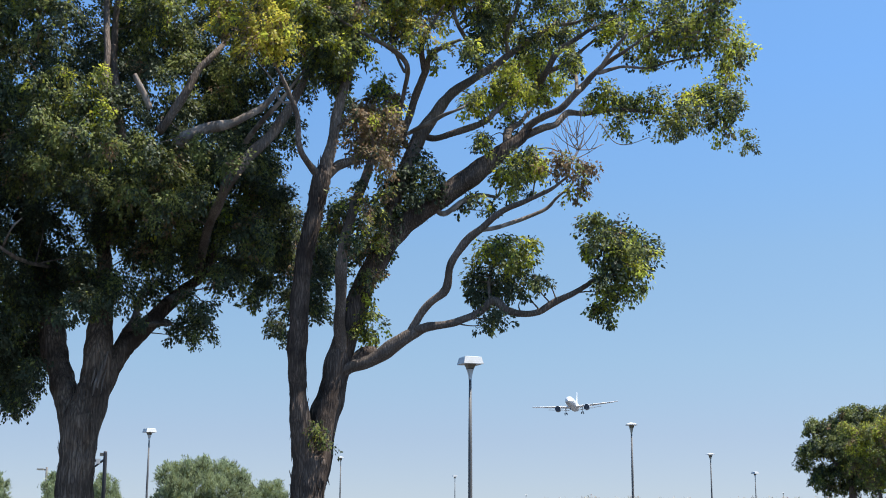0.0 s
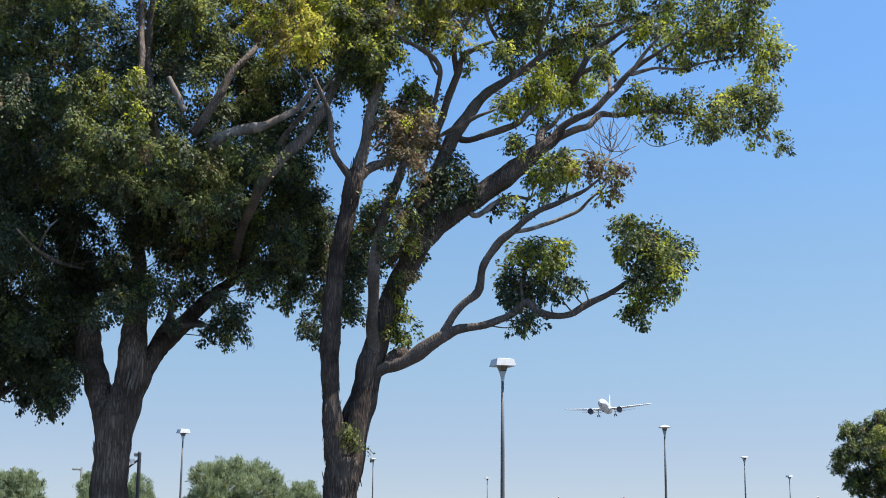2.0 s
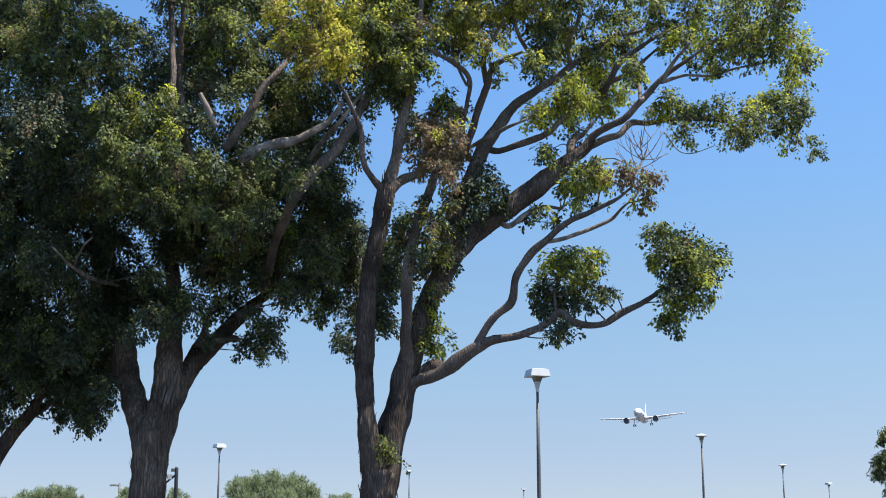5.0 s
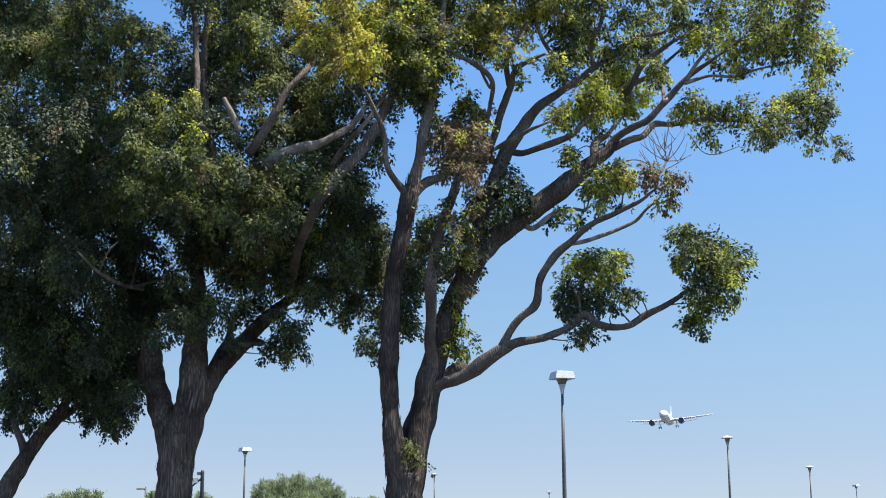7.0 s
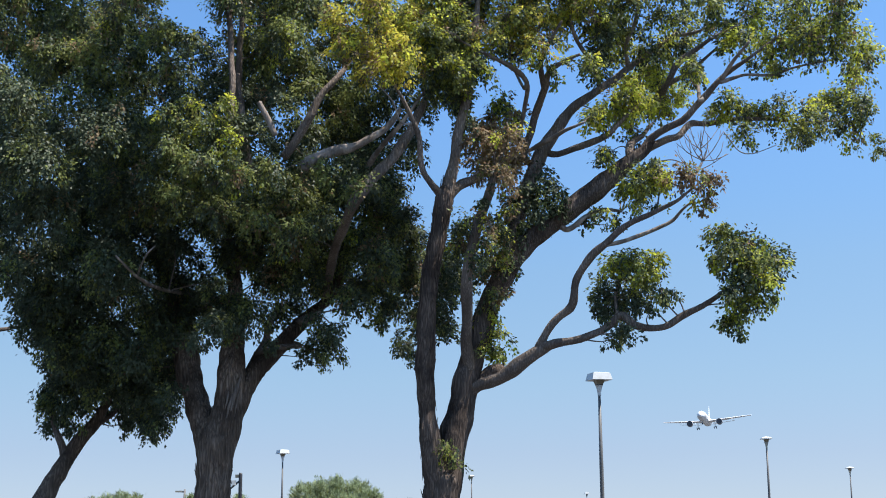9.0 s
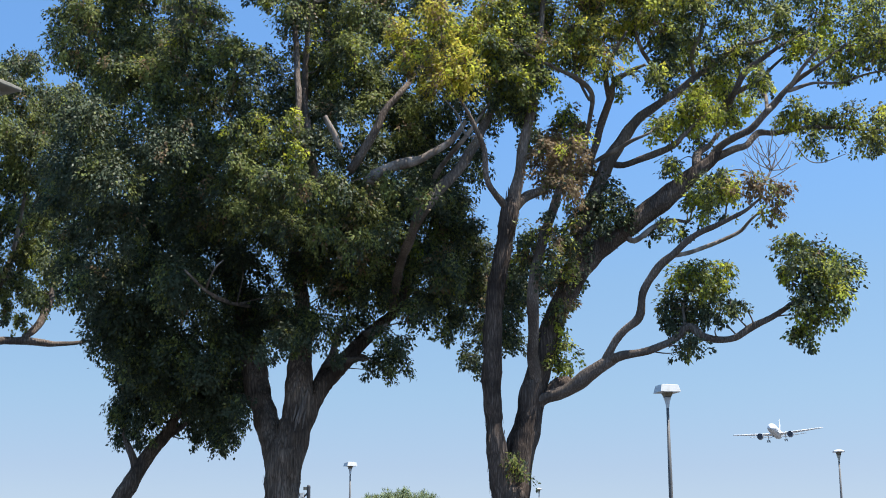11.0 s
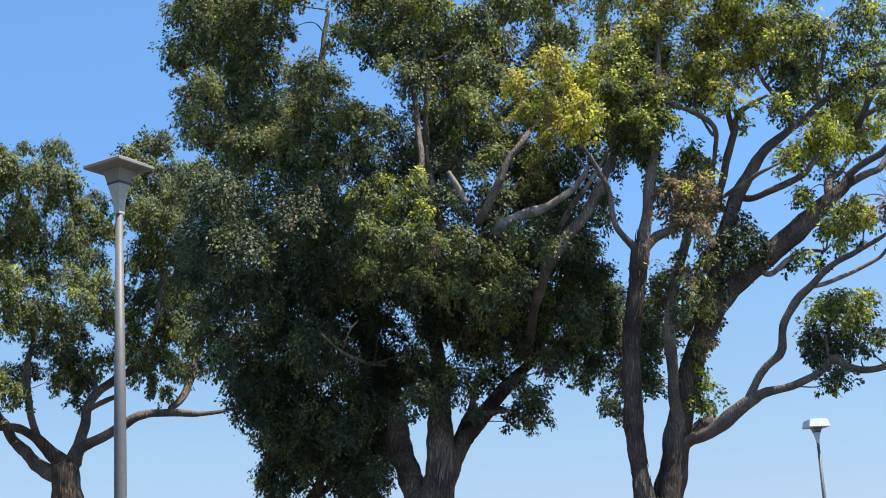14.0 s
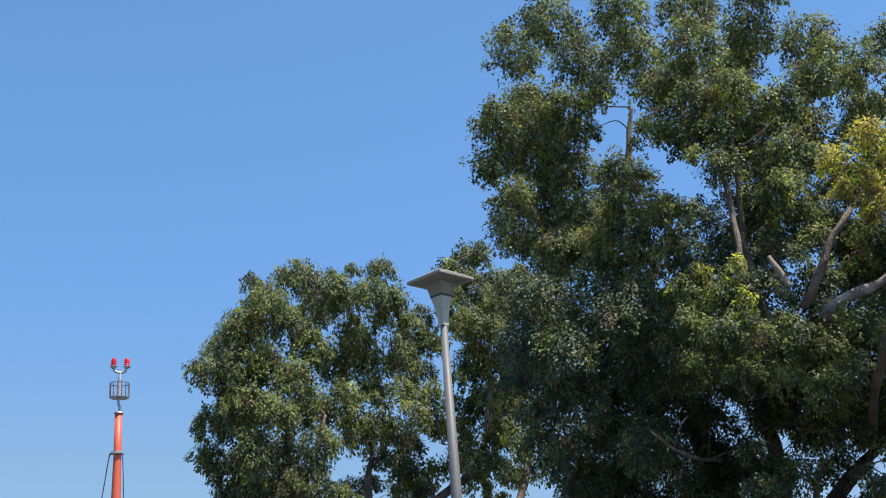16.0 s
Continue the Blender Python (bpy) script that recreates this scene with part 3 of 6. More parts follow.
leaves(crown, [(4.81, 0.22, 9.28, 0.29), (5.14, -0.65, 8.83, 0.3), (5.29, 0.6, 9.8, 0.37), (5.1, -0.77, 8.51, 0.13), (5.54, -0.53, 9.03, 0.25), (4.61, 0.57, 9.65, 0.25), (4.57, 0.1, 8.22, 0.26), (5.14, 0.93, 8.31, 0.25), (4.94, 0.71, 7.88, 0.19), (4.39, 0.33, 8.15, 0.17), (3.96, -0.24, 8.65, 0.22)], 'w', 1.0)
leaves(crown, [(3.59, 1.98, 9.36, 0.34), (3.07, 0.18, 8.38, 0.31), (2.78, 0.42, 8.26, 0.28), (2.43, -0.01, 7.93, 0.22), (3.82, 1.86, 9.02, 0.28), (3.62, 1.02, 8.39, 0.2), (4.07, 1.62, 8.85, 0.2)], 'x', 1.15)
leaves(crown, [(3.88, 1.87, 9.6, 0.24), (3.43, 0.96, 9.4, 0.27), (3.86, 1.21, 9.61, 0.24), (4.23, 1.57, 10.18, 0.31), (3.67, 0.66, 9.85, 0.26), (4.41, 0.5, 10.07, 0.35), (5.11, 0.59, 10.44, 0.4), (5.93, 0.71, 10.63, 0.4), (3.1, 0.66, 9.68, 0.26), (3.05, 1.64, 9.74, 0.28), (2.57, 0.25, 9.59, 0.29), (2.73, 1.11, 9.43, 0.25)], 'v', 1.0)
leaves(crown, [(2.28, -0.63, 8.59, 0.2), (3.04, 0.24, 10.0, 0.35), (3.82, 0.39, 10.4, 0.39), (2.46, 0.09, 10.21, 0.39), (1.75, 0.44, 10.42, 0.39), (2.68, 1.1, 9.02, 0.18), (4.15, 1.2, 9.62, 0.2)], 'v', 1.0)
leaves(crown, [(1.94, 0.35, 9.7, 0.3), (1.53, -0.11, 9.55, 0.29), (1.19, 0.17, 9.5, 0.31), (0.79, -0.58, 9.1, 0.25), (1.11, 0.36, 9.19, 0.17), (1.36, 0.06, 9.18, 0.21), (0.73, 0.18, 9.87, 0.34), (1.34, -0.13, 10.06, 0.38), (1.79, -0.29, 9.12, 0.12)], 'y', 1.1)
leaves(crown, [(1.65, -0.33, 8.63, 0.12), (1.82, 0.02, 8.52, 0.1), (1.57, -0.27, 8.88, 0.12), (1.94, -0.52, 8.66, 0.1)], 'w', 0.9)
leaves(crown, [(2.54, 0.03, 7.34, 0.17), (3.08, 0.62, 7.86, 0.16), (3.04, -1.03, 6.66, 0.28), (3.07, 0.27, 6.82, 0.22), (3.24, -1.16, 6.59, 0.19), (2.91, 0.45, 6.95, 0.16), (3.1, -1.49, 6.8, 0.11)], 'w', 1.1)
leaves(crown, [(3.6, -1.46, 6.6, 0.19), (3.91, -1.18, 6.56, 0.19), (3.83, -1.13, 6.31, 0.18), (3.45, -1.6, 6.61, 0.14), (4.03, -1.24, 6.63, 0.11)], 'b', 0.8)
leaves(crown, [(2.55, 0.15, 6.45, 0.14), (2.41, 0.43, 6.42, 0.1), (2.76, 0.36, 6.36, 0.12), (3.09, 0.71, 6.69, 0.12), (3.15, -1.16, 6.2, 0.1)], 'v', 0.6)
leaves(crown, [(4.49, -1.2, 5.54, 0.27), (4.85, -0.76, 5.51, 0.26), (4.35, -1.37, 5.12, 0.27), (4.63, -1.57, 5.01, 0.2), (4.21, -0.91, 5.76, 0.26), (3.98, -1.41, 5.78, 0.16), (4.21, -1.47, 5.44, 0.24), (4.88, -1.28, 5.32, 0.13), (3.99, -1.1, 5.42, 0.16), (4.49, -1.5, 5.23, 0.24)], 'v', 1.2)
leaves(crown, [(4.07, -1.5, 4.84, 0.19), (4.35, -0.96, 4.77, 0.21), (4.48, -1.32, 4.8, 0.19), (4.28, -0.86, 4.53, 0.16), (4.16, -0.86, 4.57, 0.11), (4.24, -1.24, 4.35, 0.1)], 'v', 1.0)
leaves(crown, [(2.89, -0.87, 5.44, 0.26), (3.11, -0.79, 5.29, 0.2), (2.69, -0.8, 5.45, 0.23), (3.0, -0.44, 5.18, 0.22), (3.2, -0.78, 5.55, 0.11), (2.57, -0.42, 5.43, 0.17)], 'w', 1.2)
leaves(crown, [(2.5, -0.23, 5.11, 0.22), (2.34, -0.55, 4.8, 0.18), (2.67, -0.57, 4.97, 0.27), (2.6, -0.48, 4.73, 0.2), (2.66, -0.98, 4.4, 0.18), (2.5, -0.82, 4.3, 0.13), (2.29, -0.23, 5.02, 0.13), (2.89, -0.54, 4.85, 0.17), (3.05, -0.89, 4.71, 0.1), (3.16, -1.28, 4.95, 0.13), (3.36, -1.06, 4.93, 0.1), (3.13, -0.91, 4.88, 0.11)], 'g', 1.0)
leaves(crown, [(0.66, -0.04, 7.67, 0.26), (0.91, 0.42, 7.58, 0.26), (0.59, 0.29, 7.44, 0.24), (1.11, 0.15, 7.74, 0.21), (0.82, 0.59, 8.06, 0.23), (1.23, 0.57, 8.11, 0.16), (0.77, 0.19, 7.19, 0.24), (1.07, 0.08, 7.17, 0.24), (0.39, -0.24, 7.51, 0.13), (1.29, 0.67, 7.43, 0.19), (0.9, -1.27, 6.62, 0.18)], 'b', 1.0)
leaves(crown, [(1.03, 0.36, 8.28, 0.21), (0.91, 0.7, 8.33, 0.18), (1.15, 0.85, 8.34, 0.16)], 'w', 0.7)
leaves(crown, [(1.4, 0.21, 6.8, 0.24), (1.63, 0.35, 6.93, 0.23), (1.23, 0.37, 6.65, 0.23), (1.79, 0.11, 6.69, 0.19), (1.48, 0.12, 6.41, 0.22), (1.75, 0.1, 6.41, 0.17), (1.13, 0.16, 6.23, 0.17), (1.6, 0.5, 7.16, 0.19), (1.31, 0.07, 6.03, 0.14), (0.65, -0.89, 6.32, 0.13)], 'g', 1.1)
leaves(crown, [(0.63, -0.51, 5.8, 0.23), (0.9, -0.17, 5.71, 0.22), (0.71, 0.23, 5.52, 0.22), (0.98, 0.36, 5.46, 0.21), (0.5, -0.82, 5.48, 0.16), (0.91, 0.03, 6.11, 0.19), (0.41, -0.53, 6.14, 0.18), (0.24, -0.67, 6.02, 0.15), (0.79, -0.07, 5.11, 0.17), (1.09, 0.13, 5.59, 0.14), (0.33, -0.57, 5.78, 0.15), (0.69, -1.07, 6.02, 0.15)], 'yb', 1.0)
leaves(crown, [(0.84, 0.05, 4.52, 0.17), (0.72, 0.05, 4.3, 0.17), (0.94, 0.3, 4.33, 0.16), (0.67, 0.12, 4.65, 0.14), (0.95, 0.32, 4.2, 0.09), (0.75, -0.02, 4.85, 0.12)], 'w', 0.9)
leaves(crown, [(0.06, -0.32, 2.82, 0.11), (0.2, -0.28, 2.56, 0.1), (-0.06, -0.27, 2.68, 0.08), (0.12, -0.31, 2.66, 0.1), (0.2, -0.33, 2.72, 0.07)], 'm', 0.6)
leaves(crown, [(-0.79, -1.89, 8.19, 0.23), (-1.05, -1.58, 8.51, 0.24), (-0.55, -1.74, 8.13, 0.19), (-1.32, -1.36, 8.8, 0.25), (-0.91, -1.34, 8.83, 0.24), (-0.55, -1.84, 8.48, 0.2), (-1.44, -1.77, 8.47, 0.16), (-0.4, -1.31, 8.51, 0.13), (-1.12, -1.49, 8.15, 0.13), (-1.57, -1.36, 9.14, 0.25), (-0.98, -1.72, 9.2, 0.28), (-0.52, -0.54, 9.43, 0.25)], 'y', 1.25)
leaves(crown, [(-0.09, -0.39, 9.89, 0.33)], 'y', 1.25)
leaves(crown, [(-0.07, -0.54, 8.9, 0.28), (0.27, -0.48, 9.12, 0.28), (0.19, -0.94, 8.4, 0.24), (0.38, -0.4, 8.32, 0.2), (-0.06, -0.4, 8.4, 0.25), (-0.25, -0.88, 9.03, 0.28), (0.45, 0.15, 9.94, 0.34), (0.09, -0.53, 9.56, 0.3), (0.53, -0.71, 8.77, 0.16), (0.64, -0.21, 8.68, 0.12)], 'v', 1.1)
leaves(crown, [(0.39, 0.13, 10.83, 0.29), (0.8, 0.23, 10.51, 0.29), (0.42, -0.26, 10.25, 0.25), (1.02, 0.2, 10.86, 0.31), (1.38, 0.18, 10.2, 0.29), (1.2, -0.47, 9.47, 0.27), (1.02, 0.22, 9.39, 0.22), (1.76, 0.3, 10.39, 0.29), (2.03, 0.14, 9.79, 0.29), (2.25, 0.02, 10.19, 0.31), (1.47, -0.59, 8.92, 0.22), (1.94, -0.14, 10.56, 0.31)], 'y', 1.15)
leaves(crown, [(2.35, -0.24, 9.77, 0.22), (1.49, -0.58, 10.52, 0.3)], 'y', 1.15)
leaves(crown, [(0.44, -0.11, 11.31, 0.34), (1.05, -0.41, 11.16, 0.33), (1.69, 0.11, 11.31, 0.34), (2.26, -0.15, 10.99, 0.34), (2.91, 0.7, 10.89, 0.32), (3.0, 0.59, 10.33, 0.32), (2.91, 1.15, 9.99, 0.27), (3.15, 0.69, 11.36, 0.35), (0.15, -0.4, 8.53, 0.25), (0.19, -0.27, 8.11, 0.25), (0.58, -0.78, 8.52, 0.2), (0.38, -0.03, 9.1, 0.26)], 'v', 1.1)
leaves(crown, [(0.14, -0.6, 9.11, 0.28)], 'v', 1.1)
leaves(crown, [(2.7, 1.3, 8.45, 0.2), (3.19, 1.3, 8.9, 0.24), (3.49, 1.3, 8.55, 0.22), (3.63, 1.3, 9.1, 0.2), (2.99, 1.3, 8.4, 0.18)], 'x', 1.0)
leaves(crown, [(2.58, 0.2, 9.48, 0.2), (2.5, 0.2, 9.12, 0.16), (2.35, 0.2, 8.85, 0.12), (4.13, 0.2, 8.72, 0.15), (4.07, 0.2, 8.98, 0.12)], 'g', 1.1)
leaves(crown, [(3.37, 0.6, 7.1, 0.2), (3.05, 0.6, 6.87, 0.15), (2.69, 0.6, 7.53, 0.14), (5.11, 0.6, 9.03, 0.13), (5.51, 0.6, 8.96, 0.12)], 'v', 1.0)
leaves(crown, [(2.56, 0.4, 6.42, 0.1), (2.81, 0.4, 6.29, 0.1), (2.27, 0.4, 6.33, 0.08), (3.82, 0.4, 6.94, 0.1)], 'm', 0.8)
leaves(crown, [(0.73, -0.9, 7.29, 0.22), (1.01, -0.9, 7.45, 0.2), (0.88, -0.9, 6.85, 0.2), (0.55, -0.9, 6.87, 0.17), (1.18, -0.9, 7.13, 0.17), (0.54, -0.9, 7.42, 0.15)], 'b', 0.75)
leaves(crown, [(1.09, -0.3, 6.37, 0.15), (0.96, -0.3, 5.95, 0.17), (0.79, -0.3, 5.55, 0.19), (0.31, -0.3, 5.77, 0.16), (0.38, -0.3, 6.12, 0.12)], 'yb', 0.9)
foliage(tree, crown, 0.057, 3.7, 1, True, 0.6)

tree = plant('broad_tree', -5.52, 20.26, 15.23, 'broad evergreen tree with furrowed grey-brown trunk and dense dark crown')
crown = []
flakes(tree, limb(tree, [(-0.028, 0.0, -0.1, 0.382), (-0.03, 0.0, 0.14, 0.366), (-0.05, 0.0, 1.12, 0.311), (-0.02, 0.0, 1.77, 0.274), (0.01, 0.0, 2.46, 0.265), (0.03, 0.0, 2.84, 0.262), (0.05, 0.0, 3.2, 0.2), (0.06, 0.0, 3.5, 0.1)], 'trunk'), 220, 0.8, 93)
limb(tree, [(-0.02, 0.0, 2.29, 0.191), (-0.07, 0.1, 2.77, 0.21), (-0.19, 0.3, 3.27, 0.204), (-0.35, 0.5, 3.75, 0.188), (-0.48, 0.7, 4.25, 0.2), (-0.58, 1.0, 4.84, 0.194), (-0.77, 1.3, 5.53, 0.17), (-1.02, 1.6, 6.23, 0.115)])
limb(tree, [(0.07, 0.0, 2.69, 0.2), (0.11, 0.0, 2.95, 0.21), (0.16, 0.05, 3.29, 0.22), (0.21, 0.1, 3.67, 0.221), (0.24, 0.2, 4.13, 0.214), (0.26, 0.4, 4.61, 0.172), (0.27, 0.6, 5.37, 0.12), (0.16, 0.9, 6.35, 0.085)])
limb(tree, [(0.05, 0.0, 2.29, 0.182), (0.1, 0.05, 2.79, 0.201), (0.24, 0.1, 3.29, 0.176), (0.4, 0.2, 3.71, 0.16), (0.61, 0.3, 4.07, 0.139), (0.88, 0.4, 4.37, 0.132), (1.09, 0.5, 4.63, 0.119), (1.32, 0.6, 4.9, 0.111), (1.56, 0.7, 5.15, 0.093), (1.84, 0.8, 5.44, 0.075), (2.01, 0.9, 5.95, 0.062)])
limb(tree, [(1.73, 0.5, 5.38, 0.06), (1.76, -0.4, 5.82, 0.072), (1.85, -1.2, 6.13, 0.074), (1.96, -1.7, 6.41, 0.081), (2.19, -1.8, 6.72, 0.085), (2.56, -1.75, 7.16, 0.082), (2.86, -1.6, 7.67, 0.074), (3.1, -1.4, 8.2, 0.053), (3.34, -1.2, 8.7, 0.027)])
limb(tree, [(0.49, 0.38, 4.02, 0.074), (0.65, 0.55, 4.41, 0.084), (0.78, 0.77, 4.67, 0.066), (0.86, 1.0, 5.08, 0.048)])
limb(tree, [(1.21, 0.66, 4.86, 0.072), (1.3, 0.66, 4.96, 0.075), (1.4, -0.5, 4.83, 0.054), (1.54, -0.8, 4.88, 0.035)])
limb(tree, [(1.16, -2.05, 6.81, 0.078), (1.21, -2.05, 6.89, 0.081), (1.34, -2.0, 7.0, 0.082), (1.66, -1.9, 7.15, 0.076), (2.08, -1.9, 7.32, 0.056), (2.48, -1.8, 7.64, 0.047), (2.66, -1.7, 7.94, 0.034)], 'stub')
limb(tree, [(0.44, -1.6, 6.87, 0.061), (0.31, -1.8, 7.22, 0.06), (0.18, -1.8, 7.43, 0.06), (0.09, -1.8, 7.75, 0.057), (0.11, -1.7, 8.23, 0.051), (0.07, -1.6, 8.72, 0.043), (0.03, -1.5, 9.39, 0.033), (-0.01, -1.4, 10.08, 0.022)])
limb(tree, [(0.74, -2.3, 7.24, 0.045), (0.7, -2.3, 7.32, 0.045), (0.61, -2.3, 7.51, 0.042), (0.49, -2.3, 7.74, 0.038)], 'stub')
limb(tree, [(0.24, -2.0, 7.35, 0.063), (0.22, -2.0, 7.23, 0.058), (0.34, -1.57, 7.54, 0.051), (0.24, -1.33, 7.96, 0.043), (0.18, -1.2, 8.54, 0.03)])
limb(tree, [(0.9, -1.6, 7.11, 0.063), (1.08, -1.7, 7.38, 0.066), (1.26, -1.8, 7.69, 0.063), (1.42, -1.8, 8.03, 0.058), (1.65, -1.8, 8.31, 0.048), (1.87, -1.7, 8.64, 0.032), (2.09, -1.6, 9.04, 0.019)])
limb(tree, [(2.25, -0.6, 6.95, 0.037), (2.25, -0.9, 7.18, 0.041), (2.39, -1.3, 7.39, 0.04), (2.6, -1.7, 7.59, 0.035), (2.81, -1.7, 7.89, 0.027), (3.07, -1.6, 8.31, 0.016)])
limb(tree, [(-1.79, 0.2, 9.47, 0.032), (-1.62, -0.6, 9.91, 0.04), (-1.47, -0.6, 10.31, 0.053), (-1.41, -0.6, 10.81, 0.044), (-1.33, -0.6, 11.22, 0.027)])
limb(tree, [(-0.7, 1.19, 4.99, 0.031), (-0.41, 1.19, 5.41, 0.034), (-0.92, -0.15, 5.31, 0.032), (-1.11, -1.3, 5.22, 0.026), (-1.26, -1.65, 5.28, 0.021), (-1.47, -2.0, 5.44, 0.012)])
limb(tree, [(-1.11, -1.3, 5.22, 0.018), (-1.2, -1.3, 5.29, 0.017), (-1.03, -2.4, 5.37, 0.012), (-0.9, -2.5, 5.5, 0.008)])
limb(tree, [(1.02, 0.58, 4.64, 0.04), (1.31, 0.58, 4.55, 0.042), (0.96, 0.0, 4.44, 0.046), (0.6, 0.4, 4.38, 0.037)])
limb(tree, [(0.23, -0.5, 10.38, 0.031), (0.22, -1.3, 9.74, 0.039), (0.21, -1.16, 9.16, 0.043), (0.19, -1.02, 8.54, 0.052), (0.21, -0.88, 8.21, 0.066), (0.29, -0.74, 7.68, 0.088), (0.38, -0.6, 7.06, 0.107)])
limb(tree, [(0.22, -1.3, 9.74, 0.036), (0.28, -1.3, 9.83, 0.034), (0.32, -1.5, 9.89, 0.017)])
limb(tree, [(0.32, -1.5, 9.89, 0.017), (0.4, -1.5, 9.88, 0.017), (0.62, -1.65, 9.94, 0.013), (0.9, -1.8, 10.1, 0.008)])
# upper front clumps: lighter leaf mixes stand in for sunlit foliage
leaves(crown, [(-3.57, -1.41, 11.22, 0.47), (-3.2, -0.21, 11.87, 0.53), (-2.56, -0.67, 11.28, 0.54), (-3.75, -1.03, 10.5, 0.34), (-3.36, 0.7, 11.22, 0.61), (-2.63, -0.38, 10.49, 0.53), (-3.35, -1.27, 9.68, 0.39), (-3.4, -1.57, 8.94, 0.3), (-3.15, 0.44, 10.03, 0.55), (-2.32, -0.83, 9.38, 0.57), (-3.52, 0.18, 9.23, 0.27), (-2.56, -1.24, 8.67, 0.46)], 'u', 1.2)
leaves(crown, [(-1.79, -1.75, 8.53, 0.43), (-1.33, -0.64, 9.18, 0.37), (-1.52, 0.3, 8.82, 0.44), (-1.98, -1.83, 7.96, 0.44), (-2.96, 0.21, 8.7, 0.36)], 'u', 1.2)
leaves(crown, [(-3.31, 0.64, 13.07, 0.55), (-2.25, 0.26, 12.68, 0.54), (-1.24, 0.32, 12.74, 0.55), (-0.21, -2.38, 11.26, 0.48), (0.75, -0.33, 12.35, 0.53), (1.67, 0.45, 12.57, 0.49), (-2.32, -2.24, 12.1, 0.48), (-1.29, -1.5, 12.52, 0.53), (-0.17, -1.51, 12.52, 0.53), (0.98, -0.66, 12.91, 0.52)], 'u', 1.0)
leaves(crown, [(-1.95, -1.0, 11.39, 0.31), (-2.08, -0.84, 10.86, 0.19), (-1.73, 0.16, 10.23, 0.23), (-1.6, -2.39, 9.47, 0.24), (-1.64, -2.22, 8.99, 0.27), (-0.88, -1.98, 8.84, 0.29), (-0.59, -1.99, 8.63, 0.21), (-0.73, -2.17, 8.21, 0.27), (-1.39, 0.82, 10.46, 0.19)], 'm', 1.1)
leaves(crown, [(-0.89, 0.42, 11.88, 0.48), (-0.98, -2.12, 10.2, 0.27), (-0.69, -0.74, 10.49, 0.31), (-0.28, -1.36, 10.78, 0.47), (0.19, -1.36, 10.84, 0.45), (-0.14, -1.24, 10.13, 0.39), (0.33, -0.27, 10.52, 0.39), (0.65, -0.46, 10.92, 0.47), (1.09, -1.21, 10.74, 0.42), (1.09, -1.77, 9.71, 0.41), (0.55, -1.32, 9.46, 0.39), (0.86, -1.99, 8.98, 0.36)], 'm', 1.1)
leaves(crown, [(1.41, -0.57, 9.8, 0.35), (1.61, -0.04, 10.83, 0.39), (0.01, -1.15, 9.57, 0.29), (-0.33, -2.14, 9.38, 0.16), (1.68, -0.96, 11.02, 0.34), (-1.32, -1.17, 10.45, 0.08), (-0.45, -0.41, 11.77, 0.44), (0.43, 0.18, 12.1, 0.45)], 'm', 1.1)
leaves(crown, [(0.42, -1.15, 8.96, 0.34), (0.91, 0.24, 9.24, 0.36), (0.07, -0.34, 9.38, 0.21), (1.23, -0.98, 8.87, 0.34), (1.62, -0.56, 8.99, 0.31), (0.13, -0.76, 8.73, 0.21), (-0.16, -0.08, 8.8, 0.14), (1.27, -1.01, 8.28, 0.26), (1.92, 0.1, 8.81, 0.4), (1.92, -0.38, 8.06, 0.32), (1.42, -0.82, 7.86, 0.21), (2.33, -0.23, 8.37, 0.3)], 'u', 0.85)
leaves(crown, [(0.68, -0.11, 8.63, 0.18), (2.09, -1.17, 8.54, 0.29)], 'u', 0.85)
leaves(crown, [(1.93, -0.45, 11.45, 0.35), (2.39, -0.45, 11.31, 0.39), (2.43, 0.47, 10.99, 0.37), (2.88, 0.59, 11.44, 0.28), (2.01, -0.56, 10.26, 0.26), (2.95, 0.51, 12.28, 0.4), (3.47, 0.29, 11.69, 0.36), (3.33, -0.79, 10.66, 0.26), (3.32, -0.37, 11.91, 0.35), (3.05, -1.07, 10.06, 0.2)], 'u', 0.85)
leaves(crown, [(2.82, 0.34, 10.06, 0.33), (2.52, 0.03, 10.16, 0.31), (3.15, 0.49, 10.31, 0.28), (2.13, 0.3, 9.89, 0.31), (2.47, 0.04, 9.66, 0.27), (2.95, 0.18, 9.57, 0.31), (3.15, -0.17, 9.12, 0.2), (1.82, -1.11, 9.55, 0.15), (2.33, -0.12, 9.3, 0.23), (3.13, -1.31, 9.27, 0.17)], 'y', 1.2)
# lower left clumps: mostly dark green leaves, shade put into the colour
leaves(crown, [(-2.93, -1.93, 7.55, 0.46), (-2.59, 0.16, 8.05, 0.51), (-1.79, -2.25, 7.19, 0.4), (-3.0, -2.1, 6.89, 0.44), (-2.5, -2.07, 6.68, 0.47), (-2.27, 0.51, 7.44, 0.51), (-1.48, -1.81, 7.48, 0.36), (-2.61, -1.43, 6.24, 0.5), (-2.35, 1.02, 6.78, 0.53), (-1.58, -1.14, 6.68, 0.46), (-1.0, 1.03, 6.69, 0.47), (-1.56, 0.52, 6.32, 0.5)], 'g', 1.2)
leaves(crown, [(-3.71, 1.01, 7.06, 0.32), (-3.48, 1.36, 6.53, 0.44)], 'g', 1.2)
